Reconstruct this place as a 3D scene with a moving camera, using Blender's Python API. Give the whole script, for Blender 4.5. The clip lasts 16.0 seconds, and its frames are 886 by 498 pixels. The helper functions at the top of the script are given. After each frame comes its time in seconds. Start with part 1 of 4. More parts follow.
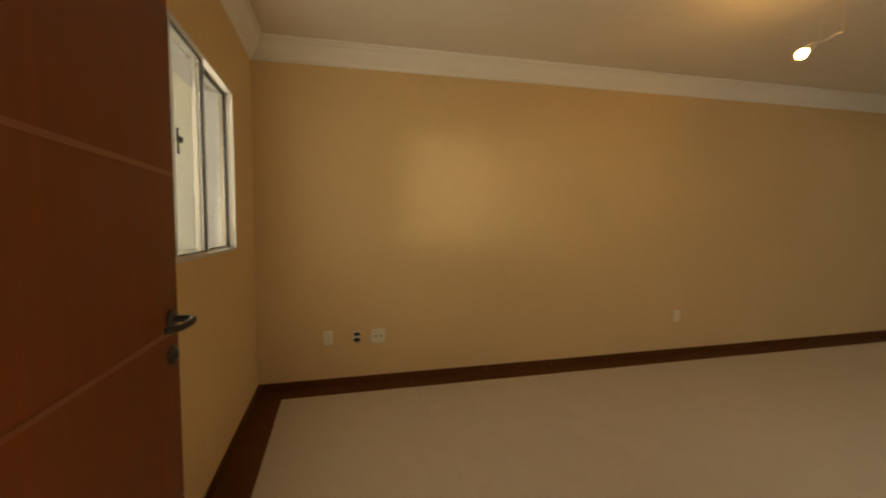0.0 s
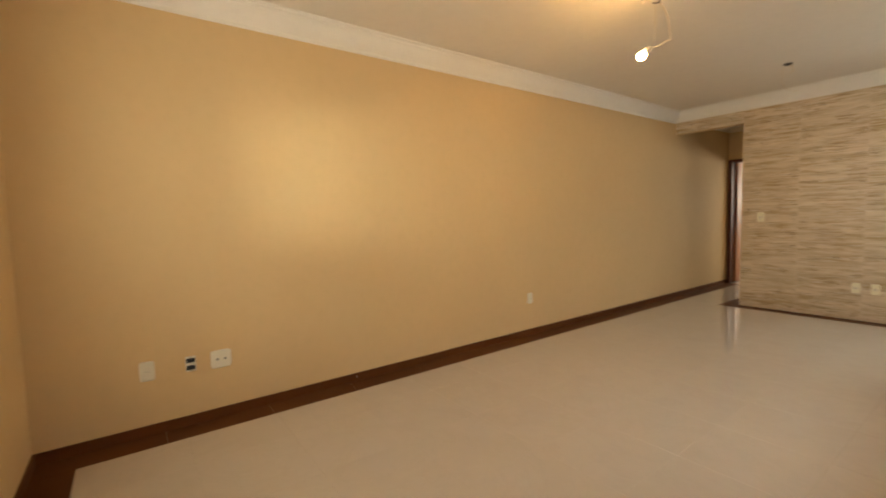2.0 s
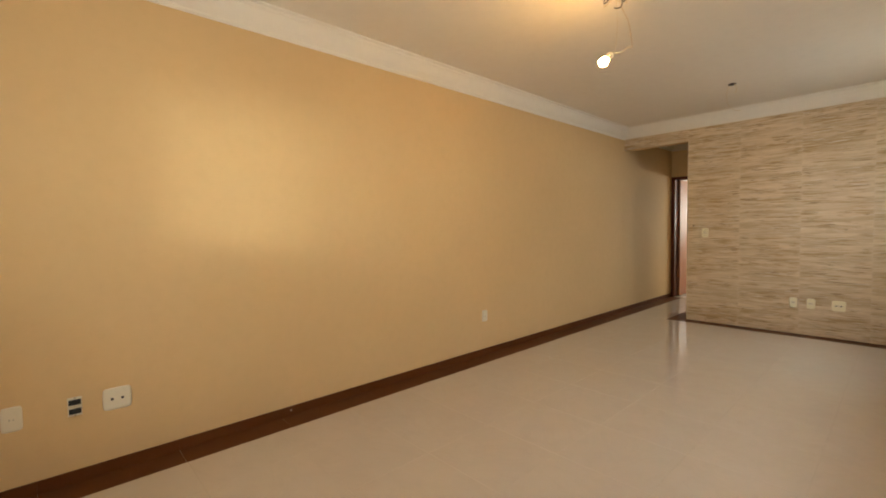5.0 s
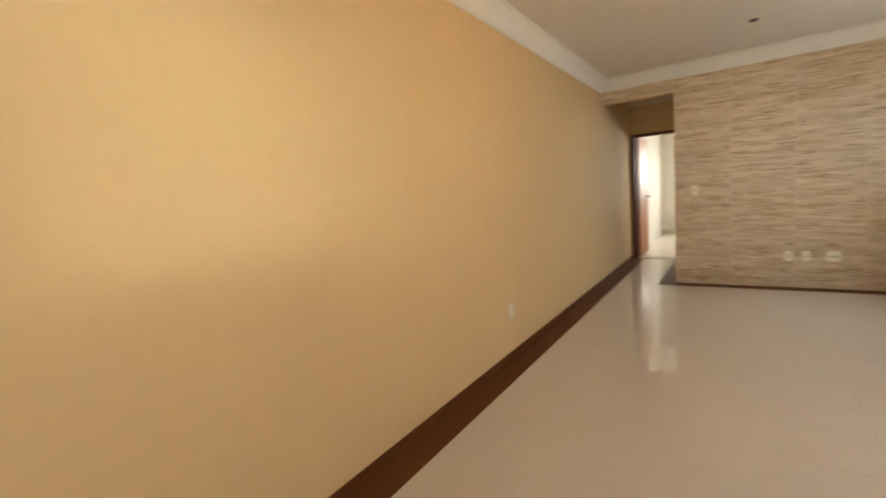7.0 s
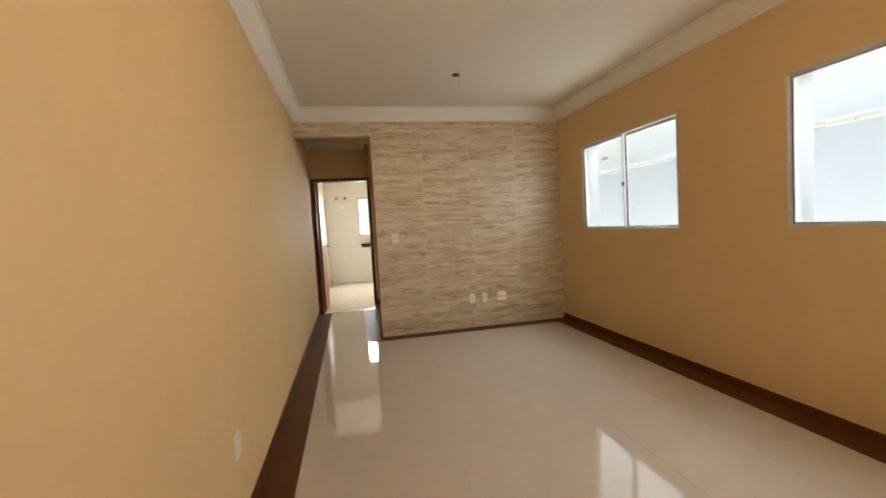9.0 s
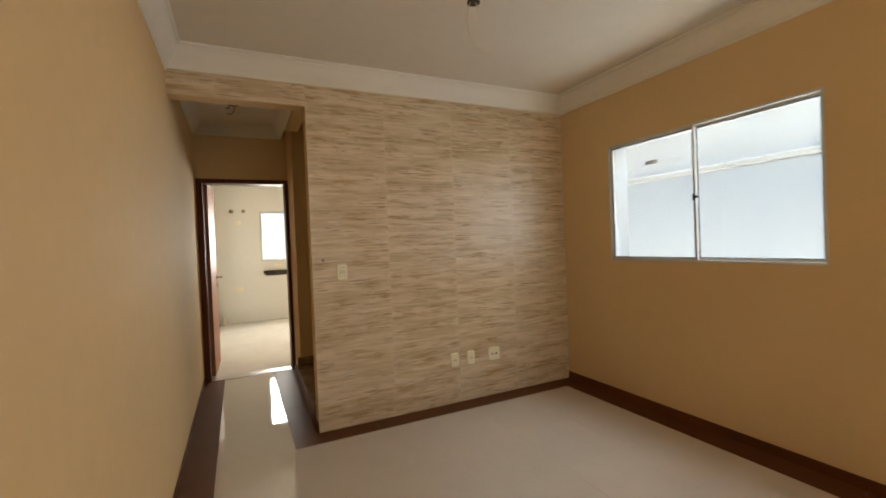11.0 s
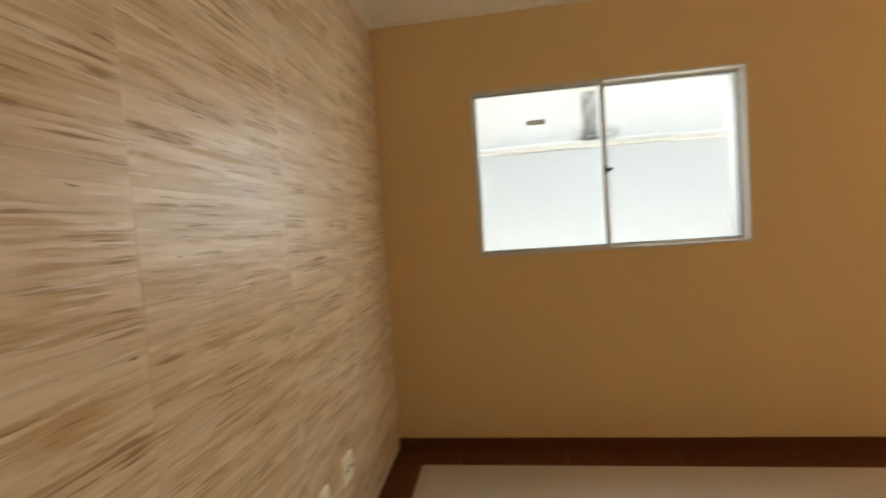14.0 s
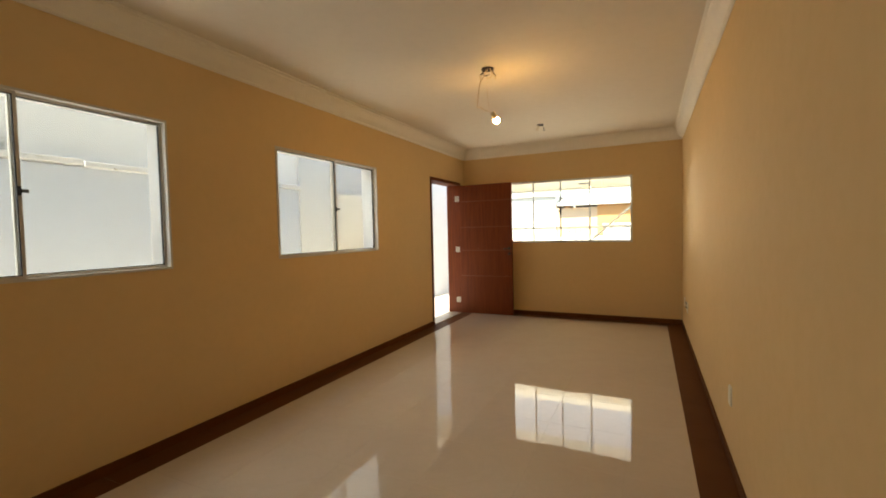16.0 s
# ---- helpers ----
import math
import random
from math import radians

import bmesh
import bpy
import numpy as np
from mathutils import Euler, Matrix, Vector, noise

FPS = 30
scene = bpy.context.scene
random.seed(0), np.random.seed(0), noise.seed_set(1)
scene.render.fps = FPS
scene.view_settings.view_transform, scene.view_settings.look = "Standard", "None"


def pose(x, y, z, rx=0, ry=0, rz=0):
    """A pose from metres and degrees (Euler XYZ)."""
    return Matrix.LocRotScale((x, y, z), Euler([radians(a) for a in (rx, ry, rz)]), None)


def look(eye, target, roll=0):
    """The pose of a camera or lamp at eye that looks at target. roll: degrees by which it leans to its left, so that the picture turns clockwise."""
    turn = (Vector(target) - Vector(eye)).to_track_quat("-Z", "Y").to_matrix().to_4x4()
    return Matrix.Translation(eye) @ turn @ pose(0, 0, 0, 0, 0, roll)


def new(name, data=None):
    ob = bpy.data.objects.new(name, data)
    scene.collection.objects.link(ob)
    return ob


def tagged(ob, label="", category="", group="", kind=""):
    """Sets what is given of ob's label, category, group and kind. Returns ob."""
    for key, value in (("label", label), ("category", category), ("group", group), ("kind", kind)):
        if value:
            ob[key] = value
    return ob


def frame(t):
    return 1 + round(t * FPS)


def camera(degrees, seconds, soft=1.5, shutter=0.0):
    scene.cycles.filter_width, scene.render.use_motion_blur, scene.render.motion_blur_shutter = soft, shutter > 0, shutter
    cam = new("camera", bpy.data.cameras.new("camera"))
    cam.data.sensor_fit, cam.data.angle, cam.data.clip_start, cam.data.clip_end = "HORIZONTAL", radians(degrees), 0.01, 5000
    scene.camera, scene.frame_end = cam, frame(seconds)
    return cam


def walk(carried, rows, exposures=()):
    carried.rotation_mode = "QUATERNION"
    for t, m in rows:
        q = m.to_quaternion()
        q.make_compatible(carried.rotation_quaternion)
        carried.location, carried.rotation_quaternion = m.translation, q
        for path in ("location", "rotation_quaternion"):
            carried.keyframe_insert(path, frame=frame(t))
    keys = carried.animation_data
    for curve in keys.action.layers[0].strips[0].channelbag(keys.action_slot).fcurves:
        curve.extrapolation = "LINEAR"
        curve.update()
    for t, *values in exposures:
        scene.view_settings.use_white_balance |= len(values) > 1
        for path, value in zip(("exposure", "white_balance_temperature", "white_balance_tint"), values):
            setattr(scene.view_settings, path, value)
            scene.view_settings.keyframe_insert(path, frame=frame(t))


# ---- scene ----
cam = camera(92.0, 16.0, soft=1.8, shutter=0.5)
EXPO = [(0, 1.28, 8300, 10), (0.5, 1.8, 7850, 10), (1, 2.12, 7400, 10), (1.5, 2.32, 7050, 10), (2.5, 2.34, 6800, 10), (3.5, 2.35, 6600, 10), (4.7, 2.36, 6600, 10), (7, 2.44, 6250, 10), (8, 2.42, 6200, 10), (9, 2.37, 6200, 10), (9.5, 2.34, 6150, 10), (12, 2.2, 6350, 10), (12.5, 2.22, 6400, 10), (13.0, 2.18, 6450, 10), (13.5, 2.2, 6500, 10), (14, 2.4, 6700, 10), (14.5, 2.36, 7000, 10), (15, 2.15, 7150, 10), (15.5, 1.95, 7250, 10), (16, 1.82, 7350, 10)]
PATH = [
    (0, (3.51, 0.598, 1.282), (1.573, 1.085, 1.177), -0.2),
    (0.5, (3.345, 0.543, 1.283), (1.376, 0.885, 1.2), -0.3),
    (1, (3.218, 0.526, 1.267), (1.311, 1.113, 1.129), -0.5),
    (1.5, (3.119, 0.496, 1.224), (1.338, 1.401, 1.123), -1.8),
    (2, (3.083, 0.498, 1.265), (1.472, 1.673, 1.119), -1.5),
    (2.5, (3.065, 0.507, 1.259), (1.609, 1.869, 1.103), -2.5),
    (3, (3.093, 0.502, 1.258), (1.773, 1.999, 1.132), -3.2),
    (3.5, (3.088, 0.491, 1.264), (1.832, 2.045, 1.174), -4.2),
    (4, (3.059, 0.504, 1.242), (1.713, 1.977, 1.107), -3.5),
    (4.5, (3.03, 0.605, 1.258), (1.598, 1.994, 1.118), -2.3),
    (4.7, (2.972, 0.647, 1.257), (1.504, 2.002, 1.167), -0.8),
    (6.8, (1.631, 0.784, 1.322), (0.352, 2.309, 1.126), -2.8),
    (7, (1.471, 0.839, 1.328), (0.346, 2.475, 1.088), -4.5),
    (7.5, (1.034, 0.978, 1.264), (0.348, 2.854, 1.166), -3.8),
    (8, (0.827, 1.191, 1.328), (0.497, 3.157, 1.164), -3.9),
    (8.5, (0.524, 1.489, 1.352), (0.716, 3.475, 1.213), -4.1),
    (9, (0.541, 1.895, 1.294), (0.963, 3.847, 1.183), -3.3),
    (9.5, (0.434, 2.321, 1.351), (0.996, 4.239, 1.266), -2.8),
    (9.7, (0.413, 2.511, 1.365), (1.06, 4.402, 1.289), -3.0),
    (11.8, (0.366, 4.511, 1.332), (1.394, 6.226, 1.29), -1.6),
    (12, (0.382, 4.686, 1.322), (1.496, 6.344, 1.233), -1.3),
    (12.5, (0.465, 5.112, 1.312), (1.808, 6.59, 1.205), -1.5),
    (13, (0.533, 5.563, 1.318), (1.968, 6.951, 1.205), -1.3),
    (13.5, (0.62, 5.95, 1.346), (2.345, 6.947, 1.165), -3.9),
    (14, (0.702, 6.296, 1.332), (2.682, 6.563, 1.237), -3.9),
    (14.5, (0.683, 6.486, 1.3), (2.572, 5.832, 1.269), -1.5),
    (15, (0.592, 6.689, 1.358), (1.928, 5.214, 1.159), -2.0),
    (15.5, (0.445, 6.714, 1.381), (1.319, 4.917, 1.31), -1.9),
    (16, (0.417, 6.696, 1.352), (1.283, 4.895, 1.27), -1.3),
]
walk(cam, [(t, look(eye, target, roll)) for t, eye, target, roll in PATH], EXPO)

# ---- light ----
SUN_EL, SUN_AZ = 58.0, 3.0   # degrees; azimuth from +y towards +x
world = bpy.data.worlds.new("sky")
scene.world = world
world.use_nodes = True
wn = world.node_tree
sky = wn.nodes.new("ShaderNodeTexSky")
sky.sky_type, sky.sun_disc = "NISHITA", False
sky.sun_elevation, sky.sun_rotation = radians(SUN_EL), radians(SUN_AZ)
wn.links.new(sky.outputs[0], wn.nodes["Background"].inputs[0])
wn.nodes["Background"].inputs[1].default_value = 0.15
sun = new("sun", bpy.data.lights.new("sun", "SUN"))
sun.data.energy, sun.data.angle, sun.data.color = 5.0, radians(0.5), (1.0, 0.95, 0.86)
az, el = radians(SUN_AZ), radians(SUN_EL)
sun_way = Vector((math.sin(az) * math.cos(el), math.cos(az) * math.cos(el), math.sin(el)))
sun.matrix_world = look(sun_way * 30, (0, 0, 0))
BULB = 92.0


def opening_lamp(name, at, target, sx, sy, watts, spread, colour):
    """An area lamp in an opening, for the sky's light that comes in there."""
    d = bpy.data.lights.new(name, "AREA")
    d.shape, d.size, d.size_y, d.energy, d.spread, d.color = "RECTANGLE", sx, sy, watts, radians(spread), colour
    ob = new(name, d)
    ob.matrix_world = look(at, target)
    return ob


opening_lamp("sky_light_1", (3.305, 5.685, 1.63), (2.2, 5.685, 1.56), 1.44, 0.92, 1.9, 175, (0.92, 0.96, 1.0))
opening_lamp("sky_light_2", (3.305, 3.32, 1.63), (2.2, 3.32, 1.56), 1.44, 0.92, 1.5, 175, (0.98, 0.97, 0.96))
opening_lamp("sky_light_3", (1.635, -0.085, 1.63), (1.635, 1.03, 1.50), 1.95, 0.92, 4.0, 175, (1.0, 0.91, 0.76))
# daylight that falls steeply through the passage onto the floor, and the glare of the street through the end window
for k, y in enumerate((5.685, 3.315)):
    opening_lamp(f"passage_sky_{k + 1}", (3.80, y, 2.42), (2.8, y, 1.42), 1.5, 0.6, 2.3, 100, (0.82, 0.91, 1.0))
opening_lamp("street_glare_1", (1.02, -0.40, 1.62), (-0.28, 2.0, 1.60), 0.80, 1.1, 0.22, 12, (1.0, 0.98, 0.82))
opening_lamp("street_glare_2", (1.45, -0.40, 1.62), (0.215, 2.0, 1.60), 1.5, 1.1, 0.30, 24, (1.0, 0.97, 0.86))
opening_lamp("sky_light_5", (1.37, 12.765, 1.585), (1.37, 11.6, 1.25), 1.06, 0.87, 19.0, 150, (1.0, 0.95, 0.83))

# ---- sizes of the place ----
W, L, H = 3.22, 7.0, 2.69      # sitting room: width, length, height
TW = 0.20                      # thickness of the window wall
CX = 0.853                     # corridor width at the tiled wall
CX2 = 0.905                    # corridor width past the stair
KY, KT = 8.85, 0.15            # wall with the kitchen door
KY2 = 12.68                    # far kitchen wall
COR = 2.53                     # lower edge of the cornice
BEAM = 2.385                   # underside of the beam over the corridor
OUT = -0.05                    # outdoor paving
NX = 4.62                      # neighbour's wall

# ---- materials ----
def mat(name, rough=0.5, metal=0.0):
    m = bpy.data.materials.new(name)
    m.use_nodes = True
    b = m.node_tree.nodes["Principled BSDF"]
    b.inputs["Roughness"].default_value, b.inputs["Metallic"].default_value = rough, metal
    return m, m.node_tree, b


def coords(nt, scale=(1, 1, 1), by_object=False):
    """World position, scaled; by_object shifts it by the object's own random number."""
    g = nt.nodes.new("ShaderNodeNewGeometry")
    mp = nt.nodes.new("ShaderNodeMapping")
    mp.inputs["Scale"].default_value = scale
    src = g.outputs["Position"]
    if by_object:
        info = nt.nodes.new("ShaderNodeObjectInfo")
        mul = nt.nodes.new("ShaderNodeMath")
        mul.operation, mul.inputs[1].default_value = "MULTIPLY", 37.0
        nt.links.new(info.outputs["Random"], mul.inputs[0])
        add = nt.nodes.new("ShaderNodeVectorMath")
        add.operation = "ADD"
        nt.links.new(src, add.inputs[0])
        nt.links.new(mul.outputs[0], add.inputs[1])
        src = add.outputs[0]
    nt.links.new(src, mp.inputs[0])
    return mp.outputs[0]


def noise_of(nt, vec, scale, detail=4, rough=0.55, distort=0.0):
    n = nt.nodes.new("ShaderNodeTexNoise")
    for key, v in (("Scale", scale), ("Detail", detail), ("Roughness", rough), ("Distortion", distort)):
        n.inputs[key].default_value = v
    nt.links.new(vec, n.inputs["Vector"])
    return n.outputs["Fac"]


def ramp(nt, fac, stops):
    r = nt.nodes.new("ShaderNodeValToRGB")
    while len(r.color_ramp.elements) < len(stops):
        r.color_ramp.elements.new(0.5)
    for e, (p, c) in zip(r.color_ramp.elements, stops):
        e.position = p
        e.color = (*c, 1) if len(c) == 3 else c
    nt.links.new(fac, r.inputs[0])
    return r.outputs[0]


def mix(nt, a, b, fac=0.5, kind="MIX"):
    m = nt.nodes.new("ShaderNodeMix")
    m.data_type, m.blend_type = "RGBA", kind
    for sock, v in ((m.inputs[0], fac), (m.inputs[6], a), (m.inputs[7], b)):
        if hasattr(v, "default_value"):
            nt.links.new(v, sock)
        elif isinstance(v, (int, float)):
            sock.default_value = v
        else:
            sock.default_value = (*v, 1)
    return m.outputs[2]


def bump(nt, b, height, dist=0.001, strength=0.5):
    n = nt.nodes.new("ShaderNodeBump")
    n.inputs["Strength"].default_value, n.inputs["Distance"].default_value = strength, dist
    nt.links.new(height, n.inputs["Height"])
    nt.links.new(n.outputs[0], b.inputs["Normal"])


def g3(v):
    return (v, v, v)


def paint(name, col, rough=0.6, var=0.06, relief=0.0006, spec=0.3):
    """Roller-painted plaster: broad unevenness, small stipple."""
    m, nt, b = mat(name, rough)
    b.inputs["Specular IOR Level"].default_value = spec
    p = coords(nt)
    big = noise_of(nt, p, 1.3, 3)
    mid = noise_of(nt, p, 14, 4)
    c = mix(nt, tuple(x * (1 - var) for x in col), tuple(min(1, x * (1 + var)) for x in col), big)
    c = mix(nt, c, tuple(x * 0.93 for x in col), ramp(nt, mid, ((0.45, g3(0)), (0.75, g3(0.35)))))
    nt.links.new(c, b.inputs["Base Color"])
    nt.links.new(ramp(nt, mid, ((0.3, g3(rough - (0.08 if spec < 0.5 else 0.015))), (0.7, g3(rough + (0.08 if spec < 0.5 else 0.015))))), b.inputs["Roughness"])
    broad = nt.nodes.new("ShaderNodeMath")
    broad.operation, broad.inputs[1].default_value = "MULTIPLY", 5.0 if spec < 0.1 else 0.5
    nt.links.new(noise_of(nt, coords(nt, (1, 1, 0.5)), 2.2, 2), broad.inputs[0])
    both = nt.nodes.new("ShaderNodeMath")
    both.operation = "ADD"
    nt.links.new(broad.outputs[0], both.inputs[0])
    nt.links.new(noise_of(nt, p, 220, 3), both.inputs[1])
    bump(nt, b, both.outputs[0], relief, 0.8)
    return m


def plain(name, col, rough=0.4, metal=0.0, spots=0.08, scale=60):
    m, nt, b = mat(name, rough, metal)
    p = coords(nt)
    f = noise_of(nt, p, scale, 4)
    nt.links.new(mix(nt, tuple(x * (1 - spots) for x in col), tuple(min(1, x * (1 + spots)) for x in col), f), b.inputs["Base Color"])
    nt.links.new(ramp(nt, f, ((0.3, g3(max(0.02, rough - 0.06))), (0.7, g3(rough + 0.06)))), b.inputs["Roughness"])
    return m


def wood(name, dark, light, along=(1, 1, 0.06), rough=0.35, scale=30, by_object=True, spec=0.5):
    m, nt, b = mat(name, rough)
    b.inputs["Specular IOR Level"].default_value = spec
    p = coords(nt, along, by_object)
    g = noise_of(nt, p, scale, 5, 0.55, 0.2)
    big = noise_of(nt, p, scale * 0.15, 3)
    c = mix(nt, dark, light, ramp(nt, g, ((0.35, g3(0)), (0.68, g3(1)))))
    c = mix(nt, c, tuple(x * 0.6 for x in dark), ramp(nt, big, ((0.4, g3(0)), (0.8, g3(0.25)))))
    nt.links.new(c, b.inputs["Base Color"])
    nt.links.new(ramp(nt, g, ((0.3, g3(rough - 0.07)), (0.7, g3(rough + 0.1)))), b.inputs["Roughness"])
    bump(nt, b, g, 0.0004, 0.4)
    return m


def floor_tile(name, a, c2, rough=0.07):
    """Polished porcelain: faint cloudy veins."""
    m, nt, b = mat(name, rough)
    p = coords(nt, (1, 1, 1), True)
    cloud = noise_of(nt, p, 3.5, 6, 0.65, 0.8)
    vein = noise_of(nt, p, 1.6, 8, 0.6, 2.2)
    c = mix(nt, a, c2, ramp(nt, cloud, ((0.35, g3(0)), (0.7, g3(1)))))
    c = mix(nt, c, tuple(x * 0.92 for x in c2), ramp(nt, vein, ((0.46, g3(0)), (0.5, g3(0.22)), (0.54, g3(0)))))
    nt.links.new(c, b.inputs["Base Color"])
    nt.links.new(ramp(nt, cloud, ((0.3, g3(rough)), (0.75, g3(rough + 0.02)))), b.inputs["Roughness"])
    b.inputs["IOR"].default_value = 1.45
    bump(nt, b, noise_of(nt, coords(nt), 2.2, 2), 0.0006, 0.35)
    return m


def stone_tile(name):
    """Travertine-look ceramic: thin ochre dashes in lens-shaped rows on warm cream, with paler veils."""
    m, nt, b = mat(name, 0.28)
    p = coords(nt, (1, 1, 1), True)

    wav = nt.nodes.new("ShaderNodeCombineXYZ")
    sc = nt.nodes.new("ShaderNodeMath")
    sc.operation, sc.inputs[1].default_value = "MULTIPLY", 0.012
    nt.links.new(noise_of(nt, p, 3.2, 2), sc.inputs[0])
    nt.links.new(sc.outputs[0], wav.inputs[2])
    add = nt.nodes.new("ShaderNodeVectorMath")
    add.operation = "ADD"
    nt.links.new(p, add.inputs[0])
    nt.links.new(wav.outputs[0], add.inputs[1])

    def stretched(sx, sz):
        s = nt.nodes.new("ShaderNodeMapping")
        s.inputs["Scale"].default_value = (sx, sx, sz)
        nt.links.new(add.outputs[0], s.inputs[0])
        return s.outputs[0]
    fine = noise_of(nt, stretched(2.8, 46), 1.4, 4, 0.55, 0.0)
    cloud = noise_of(nt, stretched(3.2, 10.0), 1.3, 3, 0.55, 0.1)
    row = noise_of(nt, stretched(1.1, 12), 1.5, 4, 0.6, 0.15)
    hair = noise_of(nt, stretched(4.6, 105), 1.2, 2, 0.5)
    spot = noise_of(nt, stretched(9, 50), 1.3, 2, 0.5)
    base = mix(nt, (0.57, 0.43, 0.255), (0.75, 0.61, 0.42), ramp(nt, row, ((0.38, g3(0)), (0.60, g3(1)))))
    lens = ramp(nt, cloud, ((0.43, g3(0.15)), (0.56, g3(1))))
    # the print thins out towards each tile's edges
    sep = nt.nodes.new("ShaderNodeSeparateXYZ")
    nt.links.new(coords(nt), sep.inputs[0])

    def bulge(sock, start, size):
        last = sock
        for op, v in (("SUBTRACT", start), ("MULTIPLY", math.pi / size), ("SINE", 0), ("ABSOLUTE", 0)):
            n = nt.nodes.new("ShaderNodeMath")
            n.operation, n.inputs[1].default_value = op, v
            nt.links.new(last, n.inputs[0])
            last = n.outputs[0]
        return last
    mid = mix(nt, g3(0), ramp(nt, bulge(sep.outputs[0], CX, 0.5875), ((0.0, g3(0.6)), (0.22, g3(1)))), ramp(nt, bulge(sep.outputs[2], 0, 0.2905), ((0.0, g3(0.55)), (0.5, g3(1)))))
    lens = mix(nt, g3(0), lens, mid)
    base = mix(nt, (0.75, 0.63, 0.46), base, ramp(nt, mid, ((0.0, g3(0.7)), (0.9, g3(1)))))
    streak = mix(nt, g3(0), ramp(nt, fine, ((0.47, g3(0.03)), (0.59, g3(0.74)))), lens)
    c = mix(nt, base, (0.43, 0.262, 0.088), streak)
    dash = mix(nt, g3(0), ramp(nt, hair, ((0.60, g3(0)), (0.635, g3(0.8)))), lens)
    c = mix(nt, c, (0.25, 0.14, 0.05), dash)
    c = mix(nt, c, (0.80, 0.72, 0.60), ramp(nt, noise_of(nt, stretched(4, 55), 1.7, 3), ((0.58, g3(0)), (0.68, g3(0.6)))))
    c = mix(nt, c, (0.13, 0.08, 0.04), ramp(nt, spot, ((0.74, g3(0)), (0.77, g3(0.8)))))
    nt.links.new(c, b.inputs["Base Color"])
    b.inputs["Specular IOR Level"].default_value = 0.8
    nt.links.new(ramp(nt, fine, ((0.3, g3(0.28)), (0.7, g3(0.44)))), b.inputs["Roughness"])
    bump(nt, b, fine, 0.004, 0.35)
    return m


def granite(name):
    m, nt, b = mat(name, 0.15)
    p = coords(nt)
    v = nt.nodes.new("ShaderNodeTexVoronoi")
    v.inputs["Scale"].default_value = 160
    nt.links.new(p, v.inputs["Vector"])
    c = ramp(nt, v.outputs["Color"], ((0.1, (0.10, 0.055, 0.032)), (0.45, (0.26, 0.155, 0.09)), (0.8, (0.40, 0.27, 0.17))))
    c = mix(nt, c, (0.12, 0.07, 0.04), ramp(nt, noise_of(nt, p, 9, 4), ((0.4, g3(0)), (0.65, g3(0.8)))))
    nt.links.new(c, b.inputs["Base Color"])
    return m


def outside_wall(name, col, stain_y=None, specks=0.63):
    """Weathered white render: drip stains under the coping and one black run of mould."""
    m, nt, b = mat(name, 0.85)
    p = coords(nt)
    c = mix(nt, col, tuple(x * 0.94 for x in col), ramp(nt, noise_of(nt, p, 2.5, 6, 0.7), ((0.5, g3(0)), (0.8, g3(0.8)))))
    c = mix(nt, c, (0.16, 0.15, 0.14), ramp(nt, noise_of(nt, coords(nt, (1, 2.6, 3.6)), 11, 7, 0.85), ((specks, g3(0)), (specks + 0.04, g3(0.8)))))
    if stain_y is not None:
        sep = nt.nodes.new("ShaderNodeSeparateXYZ")
        nt.links.new(p, sep.inputs[0])
        def band(sock, mid, half):
            d = nt.nodes.new("ShaderNodeMath")
            d.operation, d.inputs[1].default_value = "SUBTRACT", mid
            nt.links.new(sock, d.inputs[0])
            a = nt.nodes.new("ShaderNodeMath")
            a.operation = "ABSOLUTE"
            nt.links.new(d.outputs[0], a.inputs[0])
            r = nt.nodes.new("ShaderNodeMapRange")
            r.inputs["From Min"].default_value, r.inputs["From Max"].default_value = 0, half
            r.inputs["To Min"].default_value, r.inputs["To Max"].default_value = 1, 0
            nt.links.new(a.outputs[0], r.inputs[0])
            return r.outputs[0]
        drip = noise_of(nt, coords(nt, (1, 12, 2.2)), 4, 7, 0.85)
        blot = noise_of(nt, coords(nt, (1, 5, 5)), 5, 7, 0.85)
        runs = mix(nt, g3(0), ramp(nt, drip, ((0.36, g3(0)), (0.56, g3(1)))), ramp(nt, band(sep.outputs[1], stain_y, 0.085), ((0.0, g3(0)), (0.55, g3(1)))))
        c = mix(nt, c, (0.10, 0.09, 0.08), runs)
        foot = mix(nt, g3(0), ramp(nt, blot, ((0.44, g3(0)), (0.52, g3(0.9)))), ramp(nt, band(sep.outputs[2], 2.03, 0.14), ((0.1, g3(0)), (0.9, g3(1)))))
        foot = mix(nt, g3(0), foot, ramp(nt, band(sep.outputs[1], stain_y - 0.06, 0.24), ((0.0, g3(0)), (0.6, g3(1)))))
        c = mix(nt, c, (0.08, 0.07, 0.06), foot)
    nt.links.new(c, b.inputs["Base Color"])
    bump(nt, b, noise_of(nt, p, 45, 5, 0.7), 0.004, 0.5)
    return m


